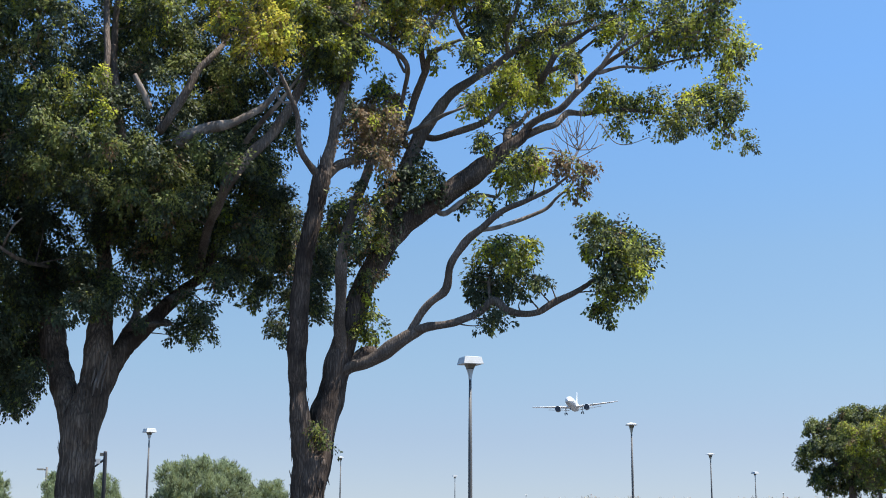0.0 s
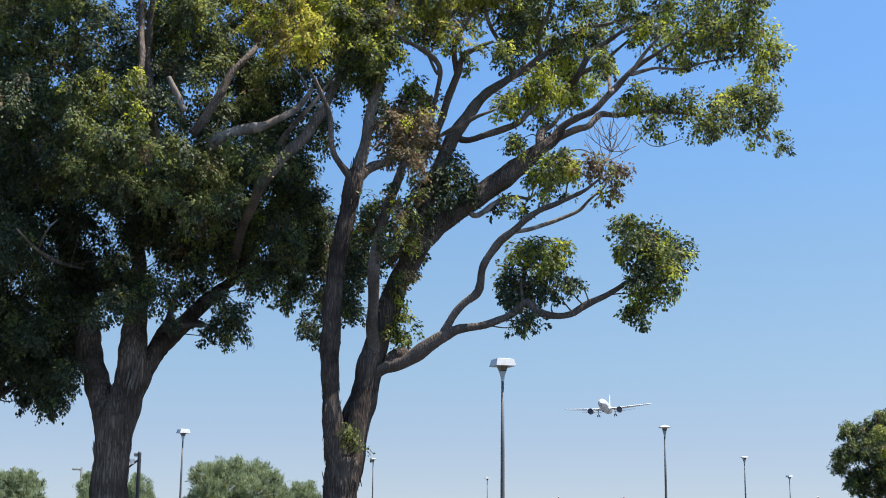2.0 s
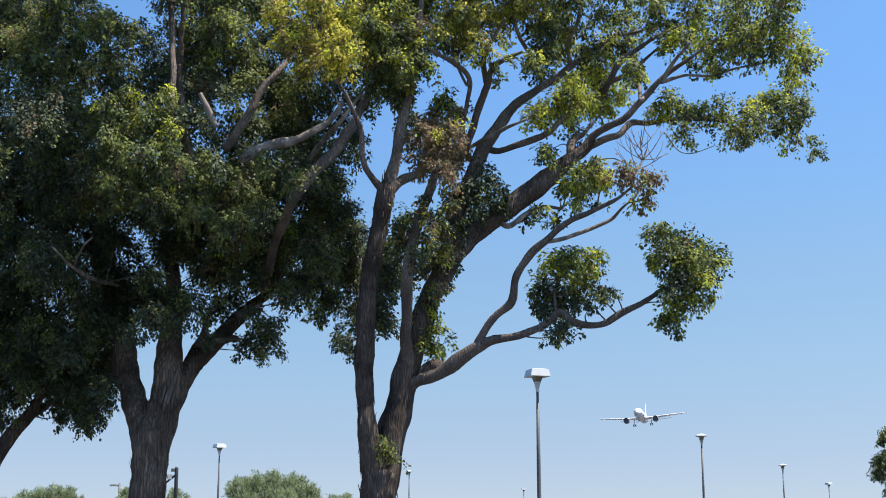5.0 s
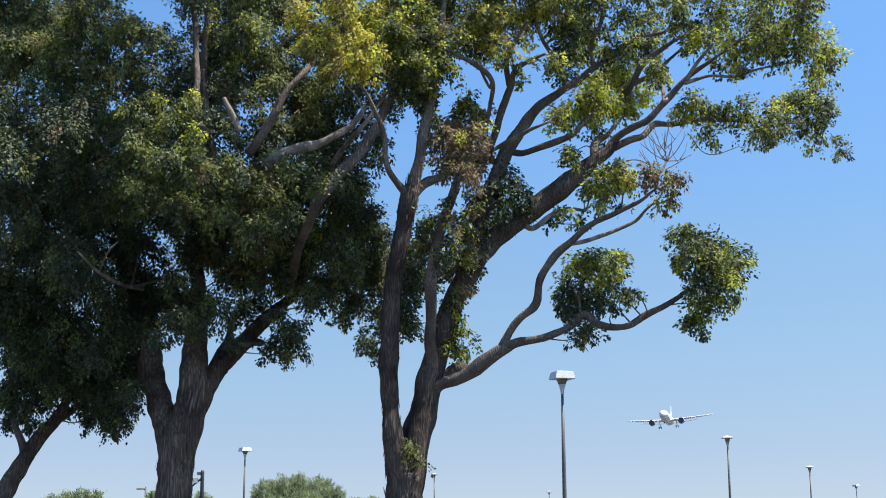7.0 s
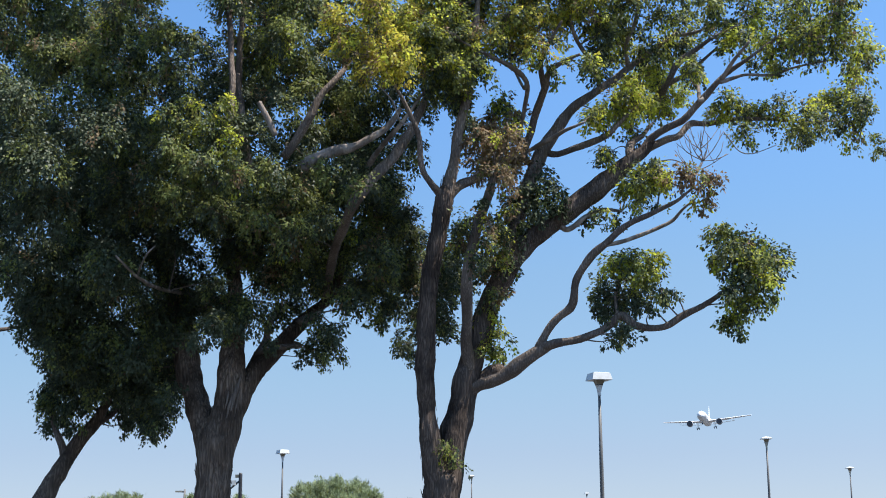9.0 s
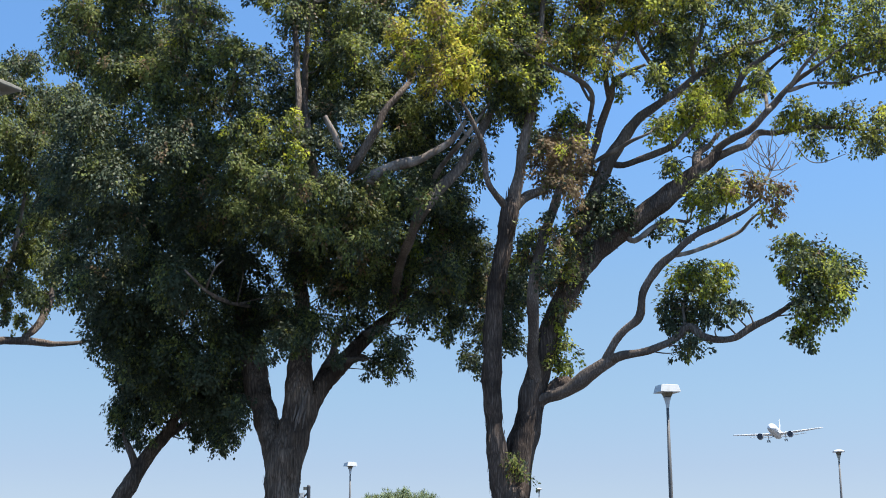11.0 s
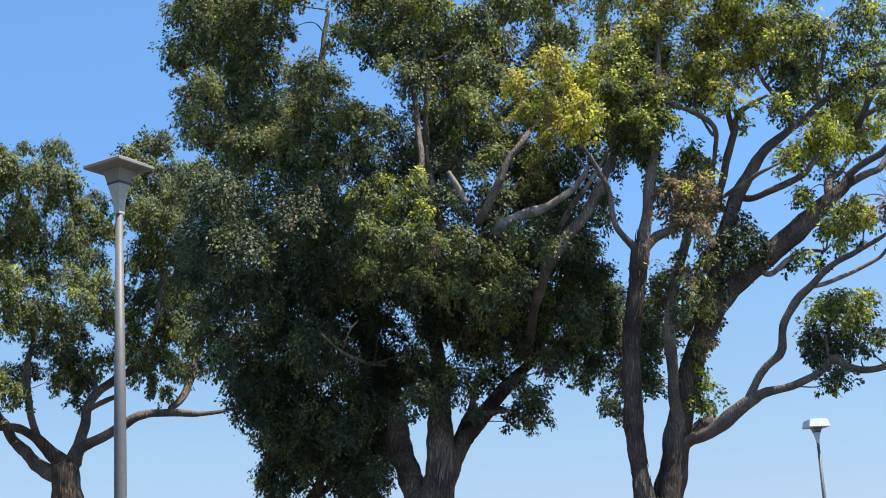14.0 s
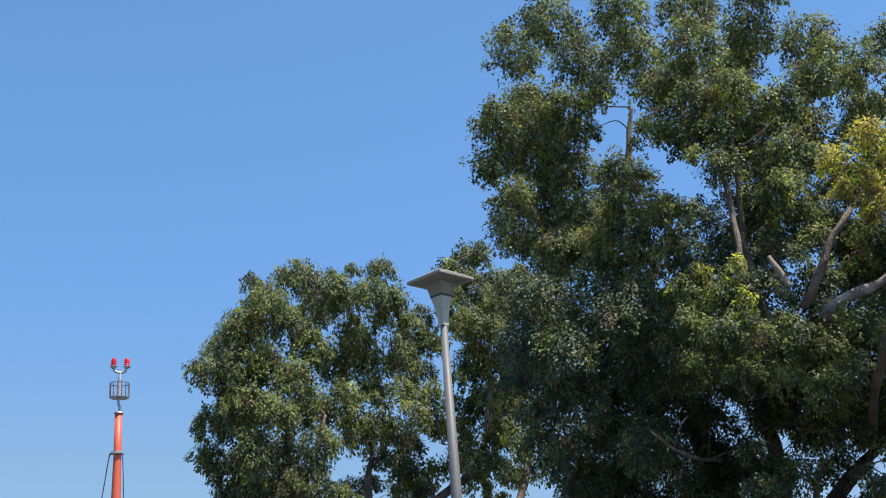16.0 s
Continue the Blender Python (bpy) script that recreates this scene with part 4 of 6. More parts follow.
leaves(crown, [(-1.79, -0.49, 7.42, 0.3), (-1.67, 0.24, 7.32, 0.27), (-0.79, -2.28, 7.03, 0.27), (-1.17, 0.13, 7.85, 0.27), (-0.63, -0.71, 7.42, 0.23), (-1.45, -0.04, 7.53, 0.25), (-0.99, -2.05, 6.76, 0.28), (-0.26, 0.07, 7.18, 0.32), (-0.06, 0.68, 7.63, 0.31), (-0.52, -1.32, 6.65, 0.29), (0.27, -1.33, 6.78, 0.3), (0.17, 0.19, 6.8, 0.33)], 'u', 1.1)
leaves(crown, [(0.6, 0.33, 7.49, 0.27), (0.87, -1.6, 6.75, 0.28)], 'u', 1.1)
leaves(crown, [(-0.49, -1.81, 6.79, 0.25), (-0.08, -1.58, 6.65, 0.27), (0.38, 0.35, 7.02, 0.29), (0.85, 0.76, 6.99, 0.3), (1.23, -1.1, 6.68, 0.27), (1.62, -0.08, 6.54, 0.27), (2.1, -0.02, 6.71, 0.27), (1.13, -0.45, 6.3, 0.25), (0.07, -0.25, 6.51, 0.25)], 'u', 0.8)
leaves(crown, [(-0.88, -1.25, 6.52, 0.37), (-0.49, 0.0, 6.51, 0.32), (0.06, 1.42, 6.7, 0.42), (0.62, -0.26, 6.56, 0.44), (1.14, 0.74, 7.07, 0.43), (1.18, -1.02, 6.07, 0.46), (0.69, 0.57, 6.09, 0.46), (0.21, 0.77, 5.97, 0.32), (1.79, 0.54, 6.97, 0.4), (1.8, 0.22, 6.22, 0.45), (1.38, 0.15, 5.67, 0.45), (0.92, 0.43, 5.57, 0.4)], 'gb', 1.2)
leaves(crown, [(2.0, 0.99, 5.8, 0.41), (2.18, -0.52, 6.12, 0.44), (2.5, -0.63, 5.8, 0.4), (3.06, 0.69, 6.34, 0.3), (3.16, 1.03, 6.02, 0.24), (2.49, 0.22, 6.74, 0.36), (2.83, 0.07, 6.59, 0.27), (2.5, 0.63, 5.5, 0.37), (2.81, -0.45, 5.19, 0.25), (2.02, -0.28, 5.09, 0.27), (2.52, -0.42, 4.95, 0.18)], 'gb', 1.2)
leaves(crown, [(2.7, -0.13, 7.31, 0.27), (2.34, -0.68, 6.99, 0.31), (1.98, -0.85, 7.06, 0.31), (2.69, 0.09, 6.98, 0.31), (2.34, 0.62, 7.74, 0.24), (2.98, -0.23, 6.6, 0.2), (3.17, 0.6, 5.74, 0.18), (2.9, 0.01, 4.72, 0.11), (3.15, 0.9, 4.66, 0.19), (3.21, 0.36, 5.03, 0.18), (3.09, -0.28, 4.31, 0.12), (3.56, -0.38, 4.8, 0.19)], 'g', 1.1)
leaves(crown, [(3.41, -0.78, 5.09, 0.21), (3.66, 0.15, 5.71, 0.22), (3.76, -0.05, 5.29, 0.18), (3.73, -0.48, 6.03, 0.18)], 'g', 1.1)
# lowest clumps: the shade under the crown is painted with dark "g" leaves
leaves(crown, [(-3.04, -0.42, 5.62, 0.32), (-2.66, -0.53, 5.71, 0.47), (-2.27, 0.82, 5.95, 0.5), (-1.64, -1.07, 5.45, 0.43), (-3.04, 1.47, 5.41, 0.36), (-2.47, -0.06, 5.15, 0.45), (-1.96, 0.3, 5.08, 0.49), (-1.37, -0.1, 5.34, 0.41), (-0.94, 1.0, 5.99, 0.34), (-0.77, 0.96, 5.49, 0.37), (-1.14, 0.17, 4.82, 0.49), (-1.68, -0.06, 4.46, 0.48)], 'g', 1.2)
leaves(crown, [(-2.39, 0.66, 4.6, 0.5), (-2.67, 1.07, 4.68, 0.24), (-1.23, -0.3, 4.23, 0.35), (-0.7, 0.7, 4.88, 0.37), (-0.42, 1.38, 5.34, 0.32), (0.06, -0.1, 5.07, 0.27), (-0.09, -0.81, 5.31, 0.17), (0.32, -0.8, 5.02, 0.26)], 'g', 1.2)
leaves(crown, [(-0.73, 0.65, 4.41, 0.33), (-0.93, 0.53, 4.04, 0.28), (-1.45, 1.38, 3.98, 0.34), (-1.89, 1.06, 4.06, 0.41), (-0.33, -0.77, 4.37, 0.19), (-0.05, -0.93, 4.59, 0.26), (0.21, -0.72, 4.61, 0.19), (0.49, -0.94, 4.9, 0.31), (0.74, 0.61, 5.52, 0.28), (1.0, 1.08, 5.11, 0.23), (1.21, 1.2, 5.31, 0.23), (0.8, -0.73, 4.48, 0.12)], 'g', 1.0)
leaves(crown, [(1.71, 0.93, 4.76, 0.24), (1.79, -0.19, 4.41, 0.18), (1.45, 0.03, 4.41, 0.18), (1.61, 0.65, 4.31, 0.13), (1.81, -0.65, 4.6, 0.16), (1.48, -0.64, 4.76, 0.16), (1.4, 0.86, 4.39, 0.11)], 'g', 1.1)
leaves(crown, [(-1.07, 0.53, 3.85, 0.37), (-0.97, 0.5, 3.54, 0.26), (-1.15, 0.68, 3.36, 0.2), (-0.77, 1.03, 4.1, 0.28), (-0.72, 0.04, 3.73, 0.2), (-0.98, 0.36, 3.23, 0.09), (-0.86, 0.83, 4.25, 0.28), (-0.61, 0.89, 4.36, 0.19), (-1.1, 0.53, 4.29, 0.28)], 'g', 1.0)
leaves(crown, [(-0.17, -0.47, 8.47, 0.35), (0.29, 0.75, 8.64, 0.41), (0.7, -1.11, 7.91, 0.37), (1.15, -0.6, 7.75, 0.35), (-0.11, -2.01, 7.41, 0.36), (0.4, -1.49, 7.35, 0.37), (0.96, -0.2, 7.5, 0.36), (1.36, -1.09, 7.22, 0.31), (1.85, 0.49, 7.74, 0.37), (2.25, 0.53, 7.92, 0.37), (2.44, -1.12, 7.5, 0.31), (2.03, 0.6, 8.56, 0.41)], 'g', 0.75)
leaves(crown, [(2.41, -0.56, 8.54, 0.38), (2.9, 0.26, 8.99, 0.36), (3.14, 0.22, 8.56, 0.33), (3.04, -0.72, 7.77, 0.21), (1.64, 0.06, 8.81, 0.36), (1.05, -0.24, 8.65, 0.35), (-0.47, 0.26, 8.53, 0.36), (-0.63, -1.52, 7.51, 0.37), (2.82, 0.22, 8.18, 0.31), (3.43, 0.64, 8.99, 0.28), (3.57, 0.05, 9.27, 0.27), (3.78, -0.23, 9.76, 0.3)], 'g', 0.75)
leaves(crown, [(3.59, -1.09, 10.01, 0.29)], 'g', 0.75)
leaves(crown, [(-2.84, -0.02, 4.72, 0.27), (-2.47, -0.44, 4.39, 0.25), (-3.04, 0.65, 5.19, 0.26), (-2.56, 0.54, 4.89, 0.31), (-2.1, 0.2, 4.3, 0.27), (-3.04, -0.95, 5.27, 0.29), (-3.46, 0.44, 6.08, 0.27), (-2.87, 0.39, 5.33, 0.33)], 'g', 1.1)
leaves(crown, [(3.98, 0.41, 8.82, 0.26), (4.22, 1.27, 8.59, 0.23), (4.0, 0.99, 9.43, 0.28), (3.6, 0.35, 9.61, 0.31), (3.98, 1.32, 10.41, 0.32), (4.1, 0.37, 9.73, 0.26)], 'g', 1.0)
limb(tree, [(0.37, -0.1, 3.99, 0.009), (0.32, -0.12, 3.79, 0.022), (0.28, -0.13, 3.6, 0.009)], 'bark_strip')
limb(tree, [(0.3, -0.13, 3.84, 0.009), (0.26, -0.15, 3.6, 0.026), (0.22, -0.15, 3.39, 0.009)], 'bark_strip')
limb(tree, [(0.25, -0.15, 3.68, 0.009), (0.2, -0.17, 3.49, 0.022), (0.17, -0.17, 3.3, 0.009)], 'bark_strip')
limb(tree, [(0.19, -0.15, 3.72, 0.004), (0.17, -0.17, 3.58, 0.017), (0.14, -0.17, 3.44, 0.004)], 'bark_strip')
limb(tree, [(0.36, -0.08, 3.73, 0.004), (0.31, -0.12, 3.53, 0.017), (0.29, -0.13, 3.33, 0.004)], 'bark_strip')
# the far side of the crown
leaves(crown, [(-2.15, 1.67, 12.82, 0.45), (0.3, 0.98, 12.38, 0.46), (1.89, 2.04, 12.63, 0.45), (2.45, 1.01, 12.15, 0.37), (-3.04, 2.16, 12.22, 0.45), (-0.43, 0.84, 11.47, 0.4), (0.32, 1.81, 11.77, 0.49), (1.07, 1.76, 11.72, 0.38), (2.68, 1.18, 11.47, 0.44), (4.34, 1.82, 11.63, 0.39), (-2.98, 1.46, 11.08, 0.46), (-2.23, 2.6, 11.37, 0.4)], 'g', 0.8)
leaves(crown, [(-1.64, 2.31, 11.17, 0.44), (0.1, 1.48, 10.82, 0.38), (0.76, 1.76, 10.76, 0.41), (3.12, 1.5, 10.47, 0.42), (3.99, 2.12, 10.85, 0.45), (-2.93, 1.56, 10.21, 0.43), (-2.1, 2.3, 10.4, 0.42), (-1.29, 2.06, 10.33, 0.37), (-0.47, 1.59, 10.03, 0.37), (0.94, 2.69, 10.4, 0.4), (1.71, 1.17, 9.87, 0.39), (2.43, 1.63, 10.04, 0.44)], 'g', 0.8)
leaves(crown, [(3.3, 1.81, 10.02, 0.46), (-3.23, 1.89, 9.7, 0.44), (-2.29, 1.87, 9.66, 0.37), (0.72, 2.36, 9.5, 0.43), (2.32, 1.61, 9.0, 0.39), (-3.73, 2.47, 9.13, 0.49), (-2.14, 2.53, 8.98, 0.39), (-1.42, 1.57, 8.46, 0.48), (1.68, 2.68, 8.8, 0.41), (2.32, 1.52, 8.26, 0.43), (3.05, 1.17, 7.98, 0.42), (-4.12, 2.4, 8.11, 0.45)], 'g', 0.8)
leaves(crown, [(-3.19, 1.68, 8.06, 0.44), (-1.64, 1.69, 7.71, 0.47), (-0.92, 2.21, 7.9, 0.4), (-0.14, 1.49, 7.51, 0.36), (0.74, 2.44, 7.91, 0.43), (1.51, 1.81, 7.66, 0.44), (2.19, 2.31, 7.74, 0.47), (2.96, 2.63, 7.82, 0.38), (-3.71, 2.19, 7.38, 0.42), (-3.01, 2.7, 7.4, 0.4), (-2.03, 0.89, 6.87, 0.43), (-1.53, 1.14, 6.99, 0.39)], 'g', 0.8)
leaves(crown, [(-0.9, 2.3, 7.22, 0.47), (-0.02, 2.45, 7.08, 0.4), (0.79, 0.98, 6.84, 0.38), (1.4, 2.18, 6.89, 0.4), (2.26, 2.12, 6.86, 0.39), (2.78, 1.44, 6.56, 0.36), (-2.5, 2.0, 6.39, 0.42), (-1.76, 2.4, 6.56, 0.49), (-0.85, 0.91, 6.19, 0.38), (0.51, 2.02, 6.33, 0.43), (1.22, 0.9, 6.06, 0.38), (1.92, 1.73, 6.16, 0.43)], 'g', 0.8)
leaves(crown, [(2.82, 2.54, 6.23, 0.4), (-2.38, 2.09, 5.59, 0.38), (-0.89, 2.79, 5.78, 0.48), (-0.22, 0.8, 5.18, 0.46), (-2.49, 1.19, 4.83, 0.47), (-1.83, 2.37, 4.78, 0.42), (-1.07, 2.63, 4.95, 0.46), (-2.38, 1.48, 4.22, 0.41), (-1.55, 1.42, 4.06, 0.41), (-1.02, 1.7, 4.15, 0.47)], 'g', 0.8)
# front clumps in yellower and mid greens, a sunlit patch put into leaf colour
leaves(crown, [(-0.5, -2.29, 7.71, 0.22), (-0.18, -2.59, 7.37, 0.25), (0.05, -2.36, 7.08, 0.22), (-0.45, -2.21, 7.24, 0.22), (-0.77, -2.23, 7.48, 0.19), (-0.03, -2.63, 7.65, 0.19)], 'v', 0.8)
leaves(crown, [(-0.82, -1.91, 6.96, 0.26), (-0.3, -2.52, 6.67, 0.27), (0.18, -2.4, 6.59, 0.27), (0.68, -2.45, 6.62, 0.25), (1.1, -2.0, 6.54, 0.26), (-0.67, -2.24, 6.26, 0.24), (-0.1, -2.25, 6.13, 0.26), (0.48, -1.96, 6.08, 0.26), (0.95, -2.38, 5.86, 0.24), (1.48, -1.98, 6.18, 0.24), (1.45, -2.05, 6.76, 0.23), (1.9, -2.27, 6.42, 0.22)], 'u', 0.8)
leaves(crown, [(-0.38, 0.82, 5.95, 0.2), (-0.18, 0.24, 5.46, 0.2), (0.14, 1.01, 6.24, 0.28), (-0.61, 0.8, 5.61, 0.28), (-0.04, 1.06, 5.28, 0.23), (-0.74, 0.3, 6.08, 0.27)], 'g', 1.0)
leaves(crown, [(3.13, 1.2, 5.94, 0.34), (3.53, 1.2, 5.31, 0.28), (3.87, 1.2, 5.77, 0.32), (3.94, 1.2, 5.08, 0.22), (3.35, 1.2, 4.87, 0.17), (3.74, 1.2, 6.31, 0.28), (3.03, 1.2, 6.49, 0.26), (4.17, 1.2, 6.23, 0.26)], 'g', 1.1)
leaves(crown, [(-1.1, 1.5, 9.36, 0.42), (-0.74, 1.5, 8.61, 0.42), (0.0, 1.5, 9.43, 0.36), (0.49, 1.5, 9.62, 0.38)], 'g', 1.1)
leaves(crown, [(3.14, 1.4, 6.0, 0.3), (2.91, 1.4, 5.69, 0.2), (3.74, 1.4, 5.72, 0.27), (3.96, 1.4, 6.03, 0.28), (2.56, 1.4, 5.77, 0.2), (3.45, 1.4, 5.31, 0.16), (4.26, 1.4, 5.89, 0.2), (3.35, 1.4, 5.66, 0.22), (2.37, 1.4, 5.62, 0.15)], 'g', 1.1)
foliage(tree, crown, 0.055, 4.4, 2, True, 0.6, 1.0)

tree = plant('leaning_tree', -8.48, 21.38, 21.64, 'slim leaning tree with a low dark leafy crown')
crown = []
limb(tree, [(-0.76, -0.005, -0.1, 0.195), (-0.41, 0.04, 1.61, 0.176), (-0.08, 0.09, 2.33, 0.158), (0.06, 0.13, 2.58, 0.15), (0.23, 0.17, 2.9, 0.132), (0.41, 0.21, 3.16, 0.106), (0.61, 0.26, 3.45, 0.088), (0.83, 0.3, 3.89, 0.063), (0.94, 0.32, 4.11, 0.031)], 'trunk')
limb(tree, [(0.12, 0.16, 2.87, 0.081), (0.02, 0.14, 3.1, 0.06), (-0.06, 0.2, 3.29, 0.045), (-0.14, 0.3, 3.59, 0.03)])
limb(tree, [(0.39, 0.23, 3.26, 0.071), (0.67, 0.35, 3.41, 0.051), (1.04, 0.5, 3.72, 0.031)])
leaves(crown, [(-0.04, 0.64, 3.42, 0.22), (-0.15, 0.06, 3.66, 0.24), (0.17, -0.09, 3.7, 0.29), (0.07, 0.2, 4.06, 0.32), (0.56, 0.62, 3.92, 0.34), (0.95, 0.68, 3.84, 0.32), (0.43, -0.09, 4.23, 0.35), (1.01, 0.29, 4.19, 0.36), (-0.03, 0.47, 4.18, 0.24), (-0.26, 0.5, 3.89, 0.18), (-0.14, 0.2, 4.44, 0.24), (1.35, 0.66, 3.64, 0.3)], 'g', 1.1)
leaves(crown, [(1.65, 0.78, 3.56, 0.24), (1.09, 0.22, 3.41, 0.14), (1.57, 0.94, 3.27, 0.14), (1.73, 0.44, 3.39, 0.14), (0.81, 0.18, 4.47, 0.36), (1.39, 0.12, 4.08, 0.36), (0.28, -0.26, 3.27, 0.12), (1.81, 0.3, 3.72, 0.2)], 'g', 1.1)
foliage(tree, crown, 0.057, 4.2, 3, True, 1.1)

tree = plant('spreading_tree', -13.64, 23.30, 30.34, 'spreading tree with crooked grey limbs and light green leaves')
crown = []
limb(tree, [(0.16, 0.0, -0.1, 0.379), (0.12, 0.0, 1.79, 0.317), (0.07, 0.0, 3.27, 0.294), (0.02, 0.0, 4.14, 0.27), (-0.04, 0.0, 4.45, 0.259), (-0.07, 0.0, 4.605, 0.13)], 'trunk')
limb(tree, [(-0.03, 0.0, 4.39, 0.15), (0.13, 0.0, 4.47, 0.153), (0.27, -0.14, 4.78, 0.117), (0.65, -0.29, 4.95, 0.099), (1.03, -0.43, 5.16, 0.098), (1.35, -0.55, 5.34, 0.086), (1.84, -0.64, 5.39, 0.08), (2.28, -0.72, 5.36, 0.069), (2.71, -0.81, 5.35, 0.046), (3.15, -0.9, 5.43, 0.028)])
limb(tree, [(1.95, -0.66, 5.42, 0.063), (2.19, -0.55, 5.73, 0.081), (2.33, -0.45, 6.03, 0.081), (2.41, -0.38, 6.27, 0.058), (2.45, -0.3, 6.75, 0.035)])
limb(tree, [(0.13, -0.03, 4.52, 0.141), (0.32, 0.05, 5.14, 0.106), (0.38, 0.14, 5.6, 0.1), (0.55, 0.22, 5.89, 0.095), (0.89, 0.3, 6.19, 0.083), (1.29, 0.4, 6.43, 0.089), (1.53, 0.5, 6.8, 0.078), (1.72, 0.6, 7.29, 0.066), (1.97, 0.7, 8.05, 0.048), (2.23, 0.8, 8.94, 0.03)])
limb(tree, [(0.37, 0.12, 5.51, 0.058), (0.38, 0.12, 5.57, 0.059), (0.76, -0.3, 5.69, 0.058), (1.03, -0.5, 5.77, 0.046)])
limb(tree, [(-0.04, 0.0, 4.45, 0.173), (-0.07, 0.0, 4.5, 0.176), (-0.27, -0.1, 4.69, 0.129), (-0.54, -0.2, 4.96, 0.099), (-0.92, -0.3, 5.15, 0.081), (-1.28, -0.4, 5.18, 0.069), (-1.7, -0.5, 5.34, 0.058), (-2.22, -0.6, 5.5, 0.052), (-2.62, -0.7, 5.55, 0.04), (-3.12, -0.8, 5.65, 0.029)])
limb(tree, [(-0.02, 0.0, 4.33, 0.15), (-0.16, 0.0, 4.26, 0.153), (-0.54, 0.17, 4.51, 0.13), (-0.77, 0.34, 4.76, 0.119), (-0.99, 0.44, 5.0, 0.102), (-1.16, 0.52, 5.3, 0.09), (-1.34, 0.6, 5.6, 0.054)])
limb(tree, [(-0.54, -0.2, 4.96, 0.07), (-0.71, -0.37, 5.55, 0.07), (-0.77, -0.55, 6.3, 0.063), (-0.66, -0.78, 6.93, 0.051), (-0.98, -1.0, 7.56, 0.034)])
limb(tree, [(0.55, 0.22, 5.89, 0.053), (0.51, 0.15, 6.23, 0.047), (0.38, 0.3, 6.55, 0.036)])
limb(tree, [(-1.73, -1.1, 6.27, 0.026), (-1.69, -1.9, 6.61, 0.033), (-1.65, -1.9, 6.92, 0.049), (-1.59, -1.9, 7.08, 0.044), (-1.51, -1.9, 7.35, 0.027)])
limb(tree, [(-0.37, -0.4, 8.18, 0.022), (-0.02, -1.2, 7.96, 0.028), (0.3, -1.07, 7.76, 0.028), (0.63, -0.93, 7.44, 0.023), (0.75, -0.8, 6.9, 0.029)])
limb(tree, [(1.9, -0.2, 9.68, 0.022), (1.81, -1.0, 8.7, 0.028), (1.73, -0.8, 7.81, 0.034), (1.64, -0.6, 7.16, 0.04)])
leaves(crown, [(-2.76, -1.66, 9.78, 0.48), (-1.98, -0.66, 10.59, 0.49), (-1.4, -0.91, 10.26, 0.45), (-1.79, 0.02, 10.19, 0.51), (-2.47, -1.2, 9.46, 0.53), (-2.99, -1.59, 10.27, 0.22), (-3.11, -2.12, 9.07, 0.51), (-3.5, -1.43, 8.94, 0.44), (-3.73, -2.61, 8.18, 0.35), (-2.71, -1.87, 8.47, 0.54), (-3.26, -2.31, 7.93, 0.48)], 'gb', 0.85)
leaves(crown, [(-0.4, 0.36, 11.05, 0.33), (-0.61, -1.12, 10.06, 0.4), (-0.16, -0.84, 10.03, 0.33), (-0.97, -0.5, 10.88, 0.18), (-1.07, -0.81, 10.04, 0.38), (-0.96, -0.69, 9.48, 0.49), (-0.29, 0.01, 9.81, 0.39), (-1.83, -0.88, 9.08, 0.54), (-2.03, -2.36, 8.0, 0.5), (-1.33, 0.22, 8.9, 0.56), (-0.75, -0.01, 9.07, 0.41)], 'n', 0.85)
leaves(crown, [(-3.85, -0.86, 7.52, 0.4), (-3.99, -0.45, 6.93, 0.36), (-3.36, -1.32, 7.4, 0.5), (-2.86, -2.12, 7.53, 0.49), (-2.32, -2.41, 7.24, 0.48), (-1.76, -1.7, 7.61, 0.5), (-1.15, -1.15, 7.73, 0.49), (-0.64, 0.25, 8.29, 0.4), (-0.18, 0.4, 8.8, 0.33), (0.17, -0.45, 8.93, 0.23), (-0.95, -0.86, 7.22, 0.49), (-0.39, -1.57, 7.28, 0.39)], 'n', 0.85)
leaves(crown, [(-3.61, -0.1, 6.77, 0.46), (-2.78, -2.64, 6.57, 0.46), (-2.31, -1.3, 6.83, 0.48), (-1.59, -2.63, 6.65, 0.42), (-2.91, -1.34, 6.08, 0.5), (-3.49, -0.79, 5.97, 0.4), (-2.25, -1.78, 5.99, 0.43), (-1.76, -1.54, 6.22, 0.39), (-2.81, -1.22, 5.46, 0.44), (-3.21, -1.25, 5.47, 0.26), (-2.44, -0.66, 5.2, 0.34), (-1.87, -1.26, 5.63, 0.33)], 'gb', 0.8)
leaves(crown, [(-1.55, 0.55, 5.55, 0.26), (-2.29, -1.12, 4.92, 0.33), (-2.89, -0.32, 5.15, 0.27), (-3.19, -1.35, 5.03, 0.22)], 'gb', 0.8)
leaves(crown, [(0.16, 0.24, 7.07, 0.28), (0.04, 0.75, 6.58, 0.31), (0.26, 0.12, 6.11, 0.23), (-0.18, -1.1, 6.59, 0.27), (-0.51, -0.79, 6.77, 0.27), (-0.75, -0.21, 6.32, 0.27), (0.14, -0.1, 5.74, 0.14), (-1.17, -0.69, 6.14, 0.27)], 'g', 0.7)
